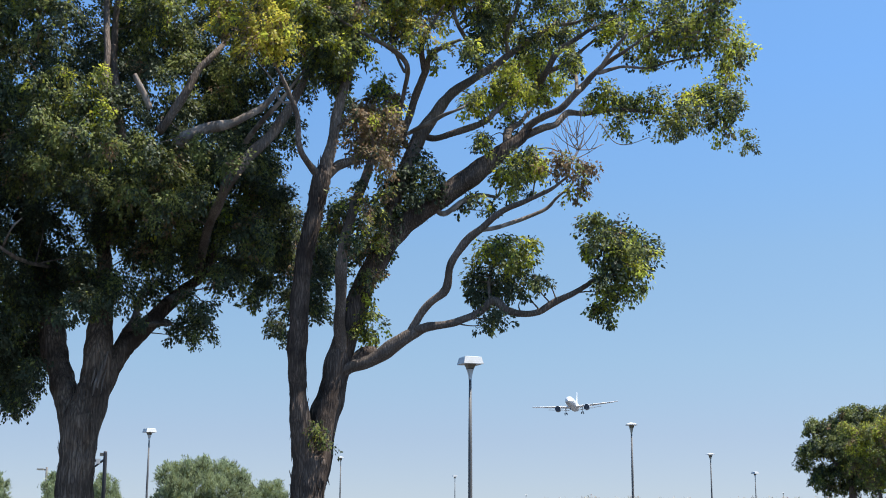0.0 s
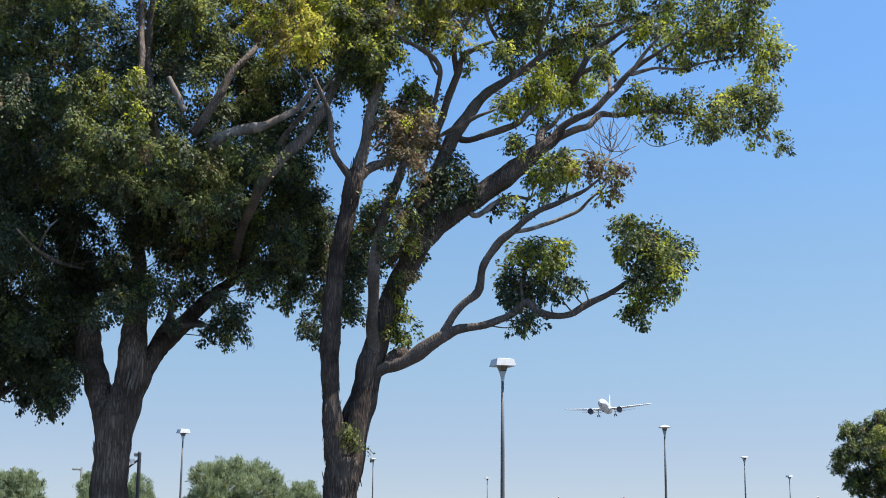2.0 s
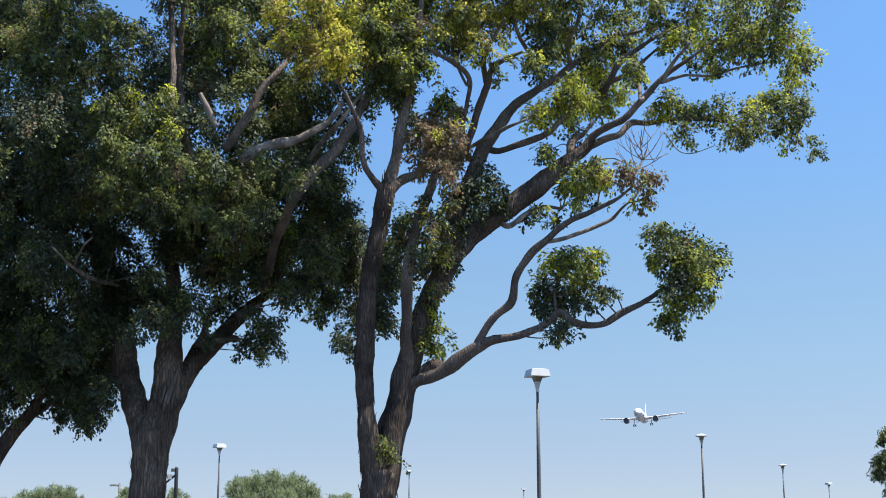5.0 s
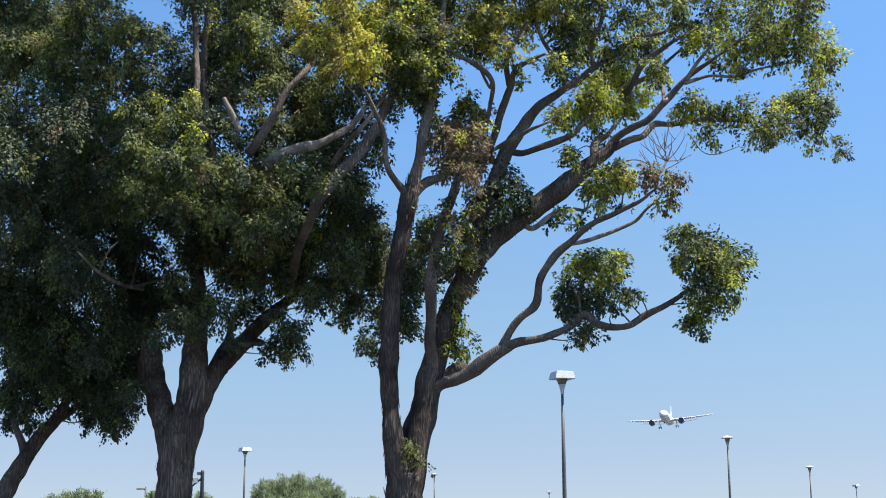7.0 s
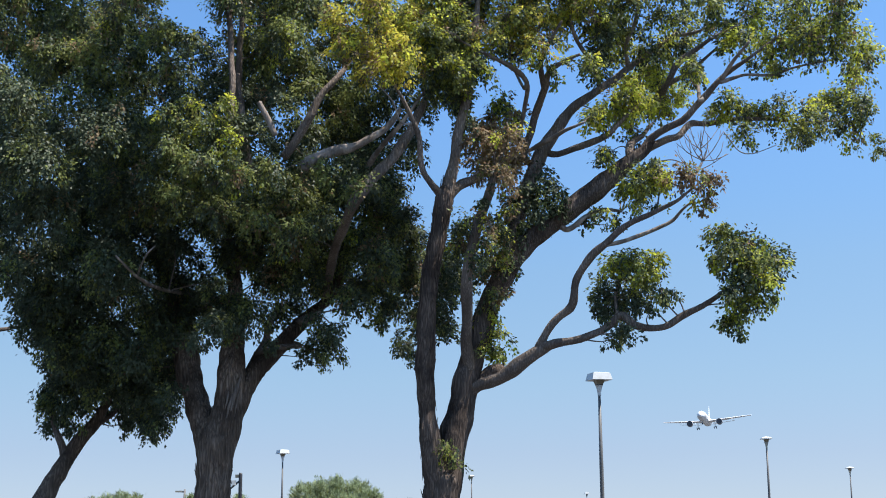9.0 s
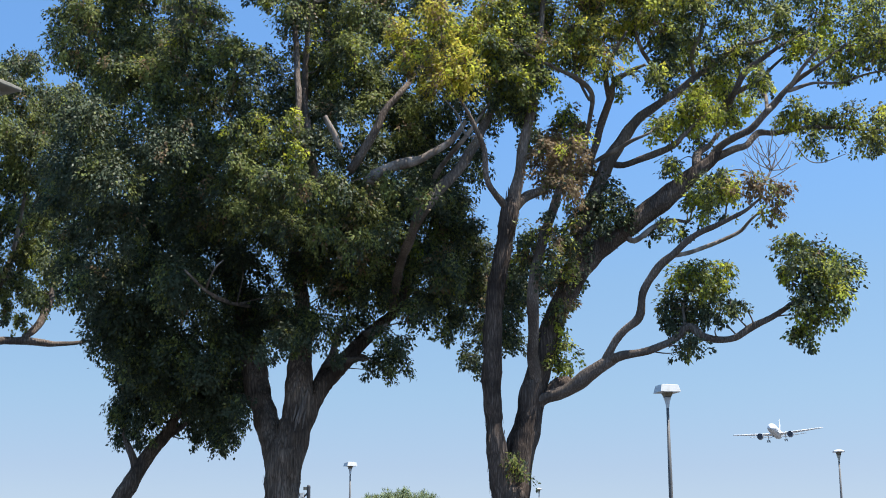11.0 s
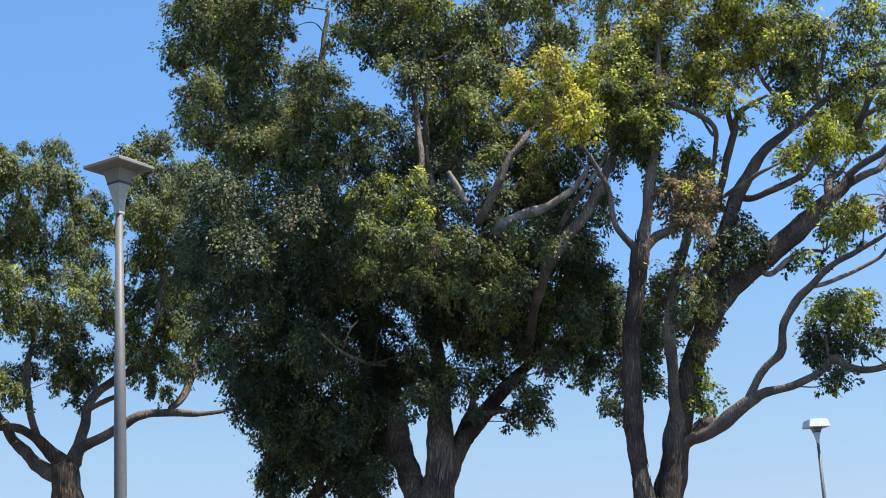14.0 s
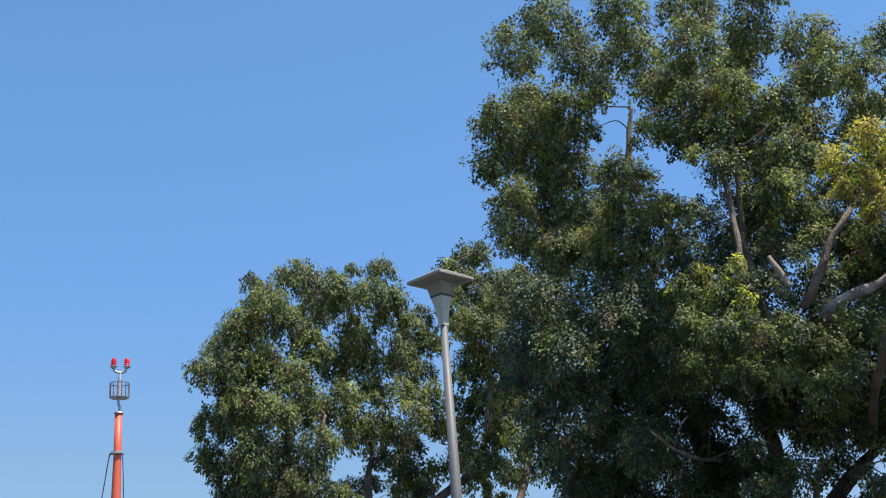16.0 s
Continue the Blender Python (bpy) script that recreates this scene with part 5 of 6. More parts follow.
leaves(crown, [(1.41, 0.24, 11.26, 0.37), (1.03, -0.01, 10.79, 0.35), (1.79, 0.43, 11.33, 0.33), (1.48, -0.3, 10.44, 0.41), (2.14, 0.43, 10.81, 0.4), (1.12, -0.24, 10.09, 0.41), (1.88, 0.51, 10.19, 0.47), (2.41, -0.6, 10.34, 0.32), (2.64, 0.45, 10.94, 0.28), (2.4, -0.5, 9.74, 0.41), (1.97, -1.27, 9.03, 0.4)], 'gb', 0.85)
leaves(crown, [(1.34, -0.38, 9.42, 0.39), (0.74, -0.8, 9.07, 0.25), (1.55, -0.53, 8.65, 0.41), (2.25, 1.1, 8.95, 0.41), (2.0, 1.32, 8.37, 0.44), (1.39, -0.77, 7.64, 0.34), (2.38, 0.01, 8.05, 0.35), (0.95, -0.82, 7.88, 0.22), (2.01, 0.1, 7.35, 0.39), (1.3, -0.14, 7.08, 0.34), (1.83, 1.14, 6.84, 0.41), (2.12, -1.09, 6.19, 0.29)], 'n', 0.8)
leaves(crown, [(1.45, 1.09, 6.48, 0.34), (0.72, -0.51, 7.25, 0.23), (1.91, -0.76, 5.8, 0.18), (1.69, 1.07, 6.23, 0.22), (2.42, -0.5, 6.86, 0.27), (2.73, 0.88, 8.88, 0.29)], 'n', 0.8)
leaves(crown, [(-3.07, -0.81, 6.95, 0.49), (-3.12, -2.27, 7.49, 0.46), (-3.07, -2.22, 8.36, 0.47), (-3.1, -1.32, 9.28, 0.39), (-3.3, -0.32, 6.17, 0.5), (-2.86, -0.65, 6.32, 0.4), (-3.36, -0.35, 5.3, 0.45), (-2.8, -0.82, 5.11, 0.34), (-2.51, -2.24, 9.45, 0.36), (-2.41, -0.15, 10.72, 0.27)], 'n', 0.8)
leaves(crown, [(0.19, -0.4, 9.58, 0.39), (0.54, -0.26, 9.26, 0.39), (0.3, -1.05, 8.45, 0.4), (-0.02, -1.52, 7.88, 0.33), (0.51, -1.78, 7.81, 0.32), (0.65, -0.17, 7.5, 0.32), (0.19, -1.58, 7.3, 0.33), (-0.13, -0.73, 7.15, 0.34), (1.53, -0.7, 7.84, 0.34), (1.22, -0.0, 7.53, 0.32), (1.09, -0.42, 6.74, 0.32), (1.44, -0.47, 8.6, 0.34)], 'n', 0.8)
leaves(crown, [(1.66, -0.73, 9.13, 0.38), (2.08, 0.19, 10.02, 0.35), (2.19, 0.45, 8.11, 0.4), (2.03, 0.04, 7.29, 0.35), (2.28, -1.04, 6.83, 0.33), (1.31, -0.9, 9.32, 0.33), (1.19, -0.92, 8.25, 0.29)], 'n', 0.8)
leaves(crown, [(-0.03, -0.98, 8.94, 0.33), (0.43, 0.22, 10.02, 0.3), (1.85, -1.05, 8.45, 0.33), (2.46, 0.78, 8.68, 0.36), (2.71, 1.04, 7.87, 0.31), (2.49, 0.14, 6.48, 0.28)], 'gb', 0.8)
leaves(crown, [(-0.01, 0.83, 6.65, 0.36), (0.32, 0.17, 6.23, 0.32), (0.6, 0.16, 6.63, 0.3), (-0.28, -0.4, 6.09, 0.27), (-1.69, -0.73, 5.41, 0.31), (-2.02, -1.02, 5.17, 0.29), (-0.96, -0.86, 5.7, 0.29), (-2.25, -0.28, 5.93, 0.34), (-1.35, -1.54, 5.92, 0.33), (-2.4, -1.2, 6.32, 0.37)], 'n', 0.8)
foliage(tree, crown, 0.06, 4.5, 4, True, 0.9, 0.8)

tree = plant('round_tree', 17.53, 57.38, -16.99, 'dense rounded green tree beyond the car park')
crown = []
limb(tree, [(-0.096, 0.0, -0.1, 0.207), (-0.05, 0.0, 1.08, 0.183), (-0.01, 0.0, 2.26, 0.17), (-0.01, 0.0, 3.21, 0.144), (-0.01, 0.0, 3.685, 0.072)], 'trunk')
limb(tree, [(-0.02, 0.0, 2.97, 0.118), (-0.85, -0.25, 3.92, 0.078), (-1.27, -0.5, 4.63, 0.052)])
limb(tree, [(-0.01, 0.0, 3.02, 0.115), (0.03, 0.0, 2.97, 0.118), (1.0, 0.15, 3.92, 0.079), (1.73, 0.3, 4.64, 0.052)])
leaves(crown, [(-1.48, -0.58, 5.23, 0.46), (-1.76, -0.82, 4.14, 0.45), (-1.97, -0.72, 3.67, 0.3), (-1.28, -0.81, 4.38, 0.56), (-0.78, -0.46, 5.23, 0.51), (-1.23, -0.14, 3.33, 0.51), (-1.47, -0.77, 2.95, 0.35), (-0.58, -1.04, 4.36, 0.65), (-0.06, -0.52, 5.57, 0.61), (0.41, -0.09, 5.84, 0.46), (-0.41, -0.18, 3.44, 0.61), (-0.91, -0.0, 2.73, 0.36)], 'u', 1.0)
leaves(crown, [(0.09, -0.25, 4.15, 0.71), (0.61, -0.04, 5.11, 0.67), (0.26, 0.14, 2.97, 0.56), (1.09, -0.25, 5.57, 0.56), (-0.1, -0.91, 4.83, 0.66), (-0.34, 0.41, 2.74, 0.36)], 'u', 1.0)
leaves(crown, [(0.8, 0.51, 4.42, 0.72), (1.52, -0.03, 5.1, 0.72), (1.2, 0.06, 3.44, 0.67), (0.92, -0.53, 2.72, 0.46), (1.91, -0.37, 4.13, 0.71), (2.22, 0.28, 5.11, 0.62), (2.62, 0.66, 3.93, 0.57), (2.1, 0.62, 2.97, 0.57), (1.8, 0.23, 5.83, 0.51)], 'm', 1.0)
foliage(tree, crown, 0.088, 3.0, 5, False, 0.8)

tree = plant('olive_tree', 17.38, 52.96, -20.9, 'small olive-brown leafy tree beside a dense green one')
crown = []
limb(tree, [(0.0, 0.0, -0.1, 0.16), (0.03, 0.0, 0.7, 0.13), (-0.05, 0.05, 1.5, 0.11), (-0.15, 0.05, 2.4, 0.07)], 'trunk')
limb(tree, [(0.0, 0.0, 1.1, 0.08), (0.35, -0.1, 1.8, 0.06), (0.6, -0.1, 2.6, 0.04)])
leaves(crown, [(-0.94, 0.0, 4.2, 0.5), (-1.25, 0.2, 4.89, 0.35), (-0.36, -0.2, 4.74, 0.5), (-0.66, 0.1, 3.65, 0.5), (-0.08, -0.3, 3.95, 0.5), (-1.06, 0.2, 3.43, 0.35), (-0.37, 0.0, 2.98, 0.45), (0.37, 0.0, 4.63, 0.55), (0.62, 0.1, 3.63, 0.6), (0.37, 0.0, 2.86, 0.5), (0.07, 0.2, 5.13, 0.35), (1.01, 0.0, 4.73, 0.5)], 'ol', 1.0)
foliage(tree, crown, 0.085, 2.4, 12, False, 0.6)

tree = plant('round_shrub', -6.21, 35.46, 9.94, 'dense grey-green rounded shrub at the car park')
crown = []
limb(tree, [(0.081, 0.0, -0.1, 0.126), (0.05, 0.0, 0.78, 0.094), (0.04, 0.0, 1.36, 0.071), (0.05, 0.0, 1.94, 0.047), (0.055, 0.0, 2.23, 0.024)], 'trunk')
leaves(crown, [(-0.96, -0.15, 2.44, 0.4), (-0.53, -0.12, 2.55, 0.37), (-0.09, 0.12, 2.6, 0.4), (0.43, 0.34, 2.54, 0.4), (0.8, -0.08, 2.31, 0.37), (-0.8, -0.35, 2.08, 0.43), (-0.22, -0.22, 2.16, 0.49), (0.36, -0.36, 2.09, 0.46), (0.96, -0.14, 1.95, 0.4), (-1.09, 0.09, 1.86, 0.37), (1.26, 0.04, 1.88, 0.25), (-0.49, -0.36, 1.65, 0.55)], 'o', 1.0)
leaves(crown, [(0.1, -0.06, 1.5, 0.55), (0.83, -0.07, 1.43, 0.52), (-1.07, 0.31, 1.35, 0.4), (1.27, -0.0, 1.44, 0.37), (-0.76, 0.35, 0.92, 0.47), (-0.02, 0.18, 0.78, 0.56), (0.71, 0.15, 0.78, 0.52), (1.21, -0.3, 0.93, 0.3)], 'o', 1.0)
foliage(tree, crown, 0.04, 7.0, 6, False, -0.7)

tree = plant('small_shrub', -4.57, 36.21, 7.19, 'small feathery grey-green shrub beside a larger one')
crown = []
limb(tree, [(0.06, 0.0, -0.1, 0.064), (0.04, 0.0, 0.77, 0.048), (0.0, 0.0, 1.51, 0.032), (-0.02, 0.0, 1.88, 0.016)], 'trunk')
leaves(crown, [(-0.18, 0.1, 2.14, 0.22), (0.12, -0.29, 2.18, 0.2), (-0.02, 0.26, 1.88, 0.28), (0.28, 0.29, 1.88, 0.22), (-0.3, 0.34, 1.81, 0.22), (-0.01, 0.37, 1.43, 0.31), (0.29, 0.15, 1.36, 0.25), (0.0, -0.05, 0.92, 0.28)], 'o', 1.0)
foliage(tree, crown, 0.04, 7.0, 7, False, -0.7)

tree = plant('grey_shrub', -11.72, 40.33, 16.21, 'loose grey-green shrub behind a broad trunk')
crown = []
limb(tree, [(0.375, 0.0, -0.1, 0.075), (0.32, 0.0, 0.81, 0.055), (0.26, 0.0, 1.64, 0.037), (0.23, 0.0, 2.055, 0.018)], 'trunk')
leaves(crown, [(0.06, 0.37, 2.48, 0.22), (-0.08, -0.03, 2.17, 0.25), (0.17, -0.16, 2.05, 0.29), (0.35, 0.05, 2.31, 0.25), (0.02, -0.25, 1.8, 0.32), (0.35, -0.01, 1.64, 0.32), (0.66, -0.26, 1.97, 0.32), (0.84, -0.27, 1.64, 0.32), (0.14, 0.16, 1.22, 0.32), (0.63, 0.15, 1.14, 0.36)], 'o', 1.0)
foliage(tree, crown, 0.04, 7.0, 8, False, -0.7)

tree = plant('grey_shrub', -10.22, 40.74, 14.08, 'loose grey-green shrub behind a broad trunk')
crown = []
limb(tree, [(0.034, 0.0, -0.1, 0.075), (-0.01, 0.0, 0.81, 0.055), (-0.06, 0.0, 1.65, 0.037), (-0.085, 0.0, 2.07, 0.018)], 'trunk')
leaves(crown, [(-0.02, -0.03, 2.49, 0.21), (0.16, -0.08, 2.23, 0.25), (-0.17, -0.38, 2.23, 0.25), (0.26, -0.08, 1.9, 0.25), (-0.06, -0.25, 1.81, 0.32), (-0.41, 0.1, 1.98, 0.32), (0.12, -0.15, 1.4, 0.32), (-0.29, 0.11, 1.31, 0.32), (-0.09, -0.28, 0.82, 0.32)], 'o', 1.0)
foliage(tree, crown, 0.04, 7.0, 9, False, -0.7)

tree = plant('round_shrub', -12.37, 35.93, 18.99, 'dense grey-green rounded shrub at the car park')
crown = []
limb(tree, [(0.0, 0.0, -0.1, 0.105), (-0.07, 0.0, 0.94, 0.083), (-0.1, 0.0, 1.53, 0.058), (-0.13, 0.0, 1.98, 0.041), (-0.145, 0.0, 2.205, 0.021)], 'trunk')
leaves(crown, [(-0.01, -0.27, 2.39, 0.26), (0.36, 0.02, 2.34, 0.26), (-0.36, -0.27, 2.3, 0.26), (-0.79, -0.22, 2.19, 0.29), (0.6, 0.21, 2.16, 0.2), (0.16, -0.05, 2.05, 0.36), (-0.34, -0.25, 1.97, 0.39), (-0.83, -0.36, 1.75, 0.39), (0.54, -0.3, 1.75, 0.32), (0.04, -0.3, 1.6, 0.42), (-0.52, -0.16, 1.38, 0.42), (0.49, -0.09, 1.3, 0.36)], 'o', 1.0)
leaves(crown, [(-1.29, 0.34, 1.98, 0.29), (-1.24, 0.08, 1.38, 0.36)], 'o', 1.0)
foliage(tree, crown, 0.04, 7.0, 10, False, -0.7)

tree = plant('dry_hedge', 18.09, 90.20, -11.34, 'long low strip of dry straw-coloured brush with reddish spots')
tagged(tree, category='hedge')
crown = []
limb(tree, [(-0.111, 0.0, -0.1, 0.095), (-0.08, 0.0, 0.74, 0.08), (-0.04, 0.0, 1.85, 0.06), (-0.02, 0.0, 2.405, 0.03)], 'trunk')
leaves(crown, [(-11.32, 0.07, 2.2, 0.28), (-11.13, -0.19, 2.12, 0.24), (-10.7, 0.04, 2.05, 0.25), (-10.2, -0.21, 2.12, 0.32), (-9.89, -0.23, 2.08, 0.29), (-9.6, -0.06, 2.12, 0.27), (-9.3, 0.04, 2.13, 0.28), (-8.75, -0.08, 2.16, 0.32), (-8.42, 0.12, 2.17, 0.34), (-7.98, -0.13, 2.17, 0.33), (-7.79, -0.02, 2.13, 0.24)], 'd', 1.0)
leaves(crown, [(-11.44, 0.03, 1.36, 0.53), (-11.13, 0.07, 1.28, 0.52), (-10.65, -0.13, 1.17, 0.54), (-10.26, -0.16, 1.1, 0.49), (-9.88, -0.07, 1.37, 0.58), (-9.6, -0.17, 1.48, 0.53), (-9.25, -0.26, 0.88, 0.54), (-8.89, 0.01, 1.29, 0.48), (-8.51, -0.27, 1.37, 0.56), (-8.2, -0.0, 1.19, 0.51), (-7.6, -0.23, 1.6, 0.5)], 'd', 1.0)
leaves(crown, [(-7.29, -0.12, 2.13, 0.3), (-7.11, 0.03, 2.17, 0.28), (-6.63, -0.23, 2.06, 0.32), (-6.33, -0.2, 2.13, 0.27), (-6.01, 0.23, 2.21, 0.24), (-5.43, -0.04, 2.17, 0.29), (-5.25, 0.18, 2.21, 0.32), (-4.82, -0.07, 2.14, 0.28), (-4.37, -0.01, 2.1, 0.26), (-4.12, 0.29, 2.14, 0.3), (-3.61, -0.02, 2.18, 0.25)], 'd', 1.0)
leaves(crown, [(-7.48, 0.19, 1.49, 0.53), (-6.99, 0.19, 0.93, 0.48), (-6.69, 0.25, 1.15, 0.55), (-6.16, -0.06, 1.61, 0.57), (-5.86, -0.09, 1.42, 0.56), (-5.57, -0.03, 0.97, 0.53), (-5.28, 0.28, 1.16, 0.54), (-4.72, -0.16, 1.46, 0.48), (-4.44, 0.04, 0.94, 0.44), (-4.1, -0.09, 0.98, 0.51), (-3.8, 0.05, 1.02, 0.46)], 'd', 1.0)
leaves(crown, [(-3.32, 0.28, 2.18, 0.3), (-3.02, 0.14, 2.1, 0.31), (-2.56, -0.18, 2.14, 0.29), (-2.23, -0.12, 2.11, 0.31), (-1.89, -0.2, 2.11, 0.26), (-1.63, -0.2, 2.14, 0.34), (-1.18, -0.01, 2.11, 0.27), (-0.77, -0.17, 2.18, 0.26), (-0.4, 0.19, 2.11, 0.32), (-0.18, -0.08, 2.19, 0.26), (0.19, -0.16, 2.19, 0.24)], 'd', 1.0)
leaves(crown, [(-3.33, -0.27, 1.25, 0.52), (-3.03, -0.09, 1.51, 0.48), (-2.66, 0.08, 1.58, 0.51), (-2.28, 0.07, 1.66, 0.46), (-1.92, 0.12, 1.36, 0.51), (-1.59, 0.29, 1.29, 0.51), (-1.25, 0.06, 1.22, 0.55), (-0.95, 0.05, 1.37, 0.57), (-0.57, 0.11, 1.44, 0.49), (-0.24, -0.13, 1.44, 0.53), (0.12, -0.11, 1.0, 0.49)], 'd', 1.0)
leaves(crown, [(0.56, -0.11, 2.08, 0.31), (1.04, -0.14, 2.15, 0.3), (1.38, -0.01, 2.15, 0.28), (1.6, 0.11, 2.19, 0.26), (2.07, -0.16, 2.12, 0.27), (2.29, -0.14, 2.08, 0.29), (2.73, -0.17, 2.16, 0.34), (3.06, -0.23, 2.19, 0.32), (3.43, -0.08, 2.12, 0.26), (3.79, -0.21, 2.23, 0.3), (4.05, -0.08, 2.16, 0.3)], 'd', 1.0)
leaves(crown, [(0.61, -0.28, 1.48, 0.55), (1.01, -0.04, 1.19, 0.47), (1.23, -0.3, 1.41, 0.49), (1.52, 0.17, 1.04, 0.45), (1.88, -0.22, 0.94, 0.48), (2.22, 0.14, 1.05, 0.46), (2.59, -0.18, 1.31, 0.59), (2.95, 0.12, 1.02, 0.5), (3.36, 0.09, 1.27, 0.52), (3.83, -0.15, 1.35, 0.48), (4.0, 0.08, 1.02, 0.46)], 'd', 1.0)
leaves(crown, [(4.49, 0.2, 2.09, 0.28), (4.74, -0.08, 2.2, 0.35), (5.05, -0.27, 2.16, 0.27), (5.42, -0.17, 2.2, 0.33), (5.88, -0.29, 2.2, 0.25), (6.12, 0.02, 2.13, 0.25), (6.6, 0.26, 2.13, 0.3), (6.96, 0.13, 2.17, 0.31), (7.24, 0.08, 2.2, 0.33), (7.48, -0.04, 2.13, 0.28), (7.8, -0.16, 2.2, 0.32)], 'd', 1.0)
leaves(crown, [(4.31, -0.16, 1.54, 0.45), (4.74, 0.02, 1.39, 0.59), (5.02, -0.12, 1.21, 0.47), (5.38, -0.26, 1.39, 0.52), (5.74, -0.26, 1.36, 0.51), (6.18, 0.18, 0.96, 0.49), (6.6, 0.14, 1.54, 0.52), (6.87, 0.16, 1.11, 0.46), (7.17, -0.29, 1.29, 0.47), (7.58, -0.29, 1.01, 0.45), (7.92, 0.07, 1.48, 0.51)], 'd', 1.0)
leaves(crown, [(8.18, 0.17, 2.17, 0.29), (8.52, -0.04, 2.21, 0.27), (9.01, -0.09, 2.17, 0.33), (9.41, 0.26, 2.21, 0.3), (9.61, -0.11, 2.14, 0.25), (10.02, -0.01, 2.21, 0.26), (10.31, 0.08, 2.14, 0.32), (10.61, 0.17, 2.21, 0.35), (10.99, 0.15, 2.14, 0.29), (11.31, -0.18, 2.21, 0.29), (11.58, -0.24, 2.14, 0.27)], 'd', 1.0)
leaves(crown, [(8.19, -0.06, 1.33, 0.5), (8.61, -0.01, 1.19, 0.53), (8.92, 0.0, 0.97, 0.44), (9.23, 0.04, 1.41, 0.48), (9.61, 0.07, 1.05, 0.5), (9.94, -0.02, 1.41, 0.52), (10.21, -0.27, 1.13, 0.49), (10.69, 0.04, 1.42, 0.57), (10.9, -0.2, 1.31, 0.45), (11.34, -0.29, 1.17, 0.43), (11.59, 0.04, 1.1, 0.53)], 'd', 1.0)
foliage(tree, crown, 0.07, 0.4, 11, False, -0.2)


# ---- lamps ----
def lamp(x, y, top, kind, turn=0.0, s=1.0, lean=0.0, group="car park lamps"):
    """A car park lamp: a pole, a funnel neck with a dark collar, and a square pyramid hat or a box hat."""
    label = "grey square hat car park lamp on a tall pole" if kind == "hat" else "white box-headed car park lamp on a tall pole"
    # lean: degrees off the plumb line, in the plane square to the line of sight
    off = Matrix.Rotation(radians(-lean), 4, Vector((x, y, 0)).normalized())
    ob = thing("street_lamp", Matrix.Translation((x, y, 0)) @ off @ pose(0, 0, 0, 0, 0, turn), label, "street lamp", group)
    q = math.pi / 4
    neck = top - 0.62 if kind == "hat" else top - 0.71
    part("pole", lathe(bmesh.new(), [(0.072, 0), (0.068, 1.2), (0.062, 3.5), (0.052 * s, neck + 0.02)], 14), POLE_GREY, ob, smooth=True)
    part("base_plate", box(bmesh.new(), -0.17, 0.17, -0.17, 0.17, 0, 0.03), GALV, ob)
    funnel = part("neck", lathe(bmesh.new(), [(0.058, neck - 0.02), (0.06, neck + 0.06), (0.1 * s, neck + 0.16), (0.16 * s, neck + 0.3)], 4, q), TAN_PAINT if kind == "hat" else WHITE_PAINT, ob)
    part("collar", lathe(bmesh.new(), [(0.168 * s, neck + 0.3), (0.172 * s, neck + 0.325)], 4, q), DARK_TRIM, funnel)
    if kind == "hat":
        part("lens", lathe(bmesh.new(), [(0.17 * s, neck + 0.325), (0.235 * s, neck + 0.47)], 4, q), LENS, ob)
        part("shade", lathe(bmesh.new(), [(0.245 * s, neck + 0.455), (0.49 * s, neck + 0.475), (0.505 * s, neck + 0.485), (0.5 * s, neck + 0.512), (0.25 * s, neck + 0.585), (0.05 * s, neck + 0.62)], 4, q), GREY_PAINT if s < 0.8 else WHITE_PAINT, ob)
    else:
        part("lens", lathe(bmesh.new(), [(0.17 * s, neck + 0.325), (0.26 * s, neck + 0.46)], 4, q), LENS, ob)
        part("shade", lathe(bmesh.new(), [(0.3 * s, neck + 0.45), (0.57 * s, neck + 0.45), (0.58 * s, neck + 0.46), (0.485 * s, neck + 0.675), (0.3 * s, neck + 0.7), (0.05 * s, neck + 0.71)], 4, q), WHITE_PAINT, ob)
    return ob


lamp(0.87, 41.68, 6.4, "box", 20, 0.8)
lamp(-17.47, 79.63, 6.4, "box", 35, 0.8)
lamp(10.25, 72.30, 6.36, "hat", 0, 0.82)
lamp(21.97, 109.67, 6.36, "hat", 10, 0.82)
lamp(-9.05, 119.39, 6.36, "hat", 5, 0.82)
lamp(1.72, 181.44, 6.4, "box", 5, 0.8)
lamp(37.57, 161.19, 6.4, "box", 30, 0.8)
lamp(23.60, 378.36, 6.36, "hat", 0, 0.82)
lamp(83.04, 327.64, 6.36, "hat", 0, 0.82)
lamp(-6.50, 12.29, 6.36, "hat", 73, 0.74, 1.25)


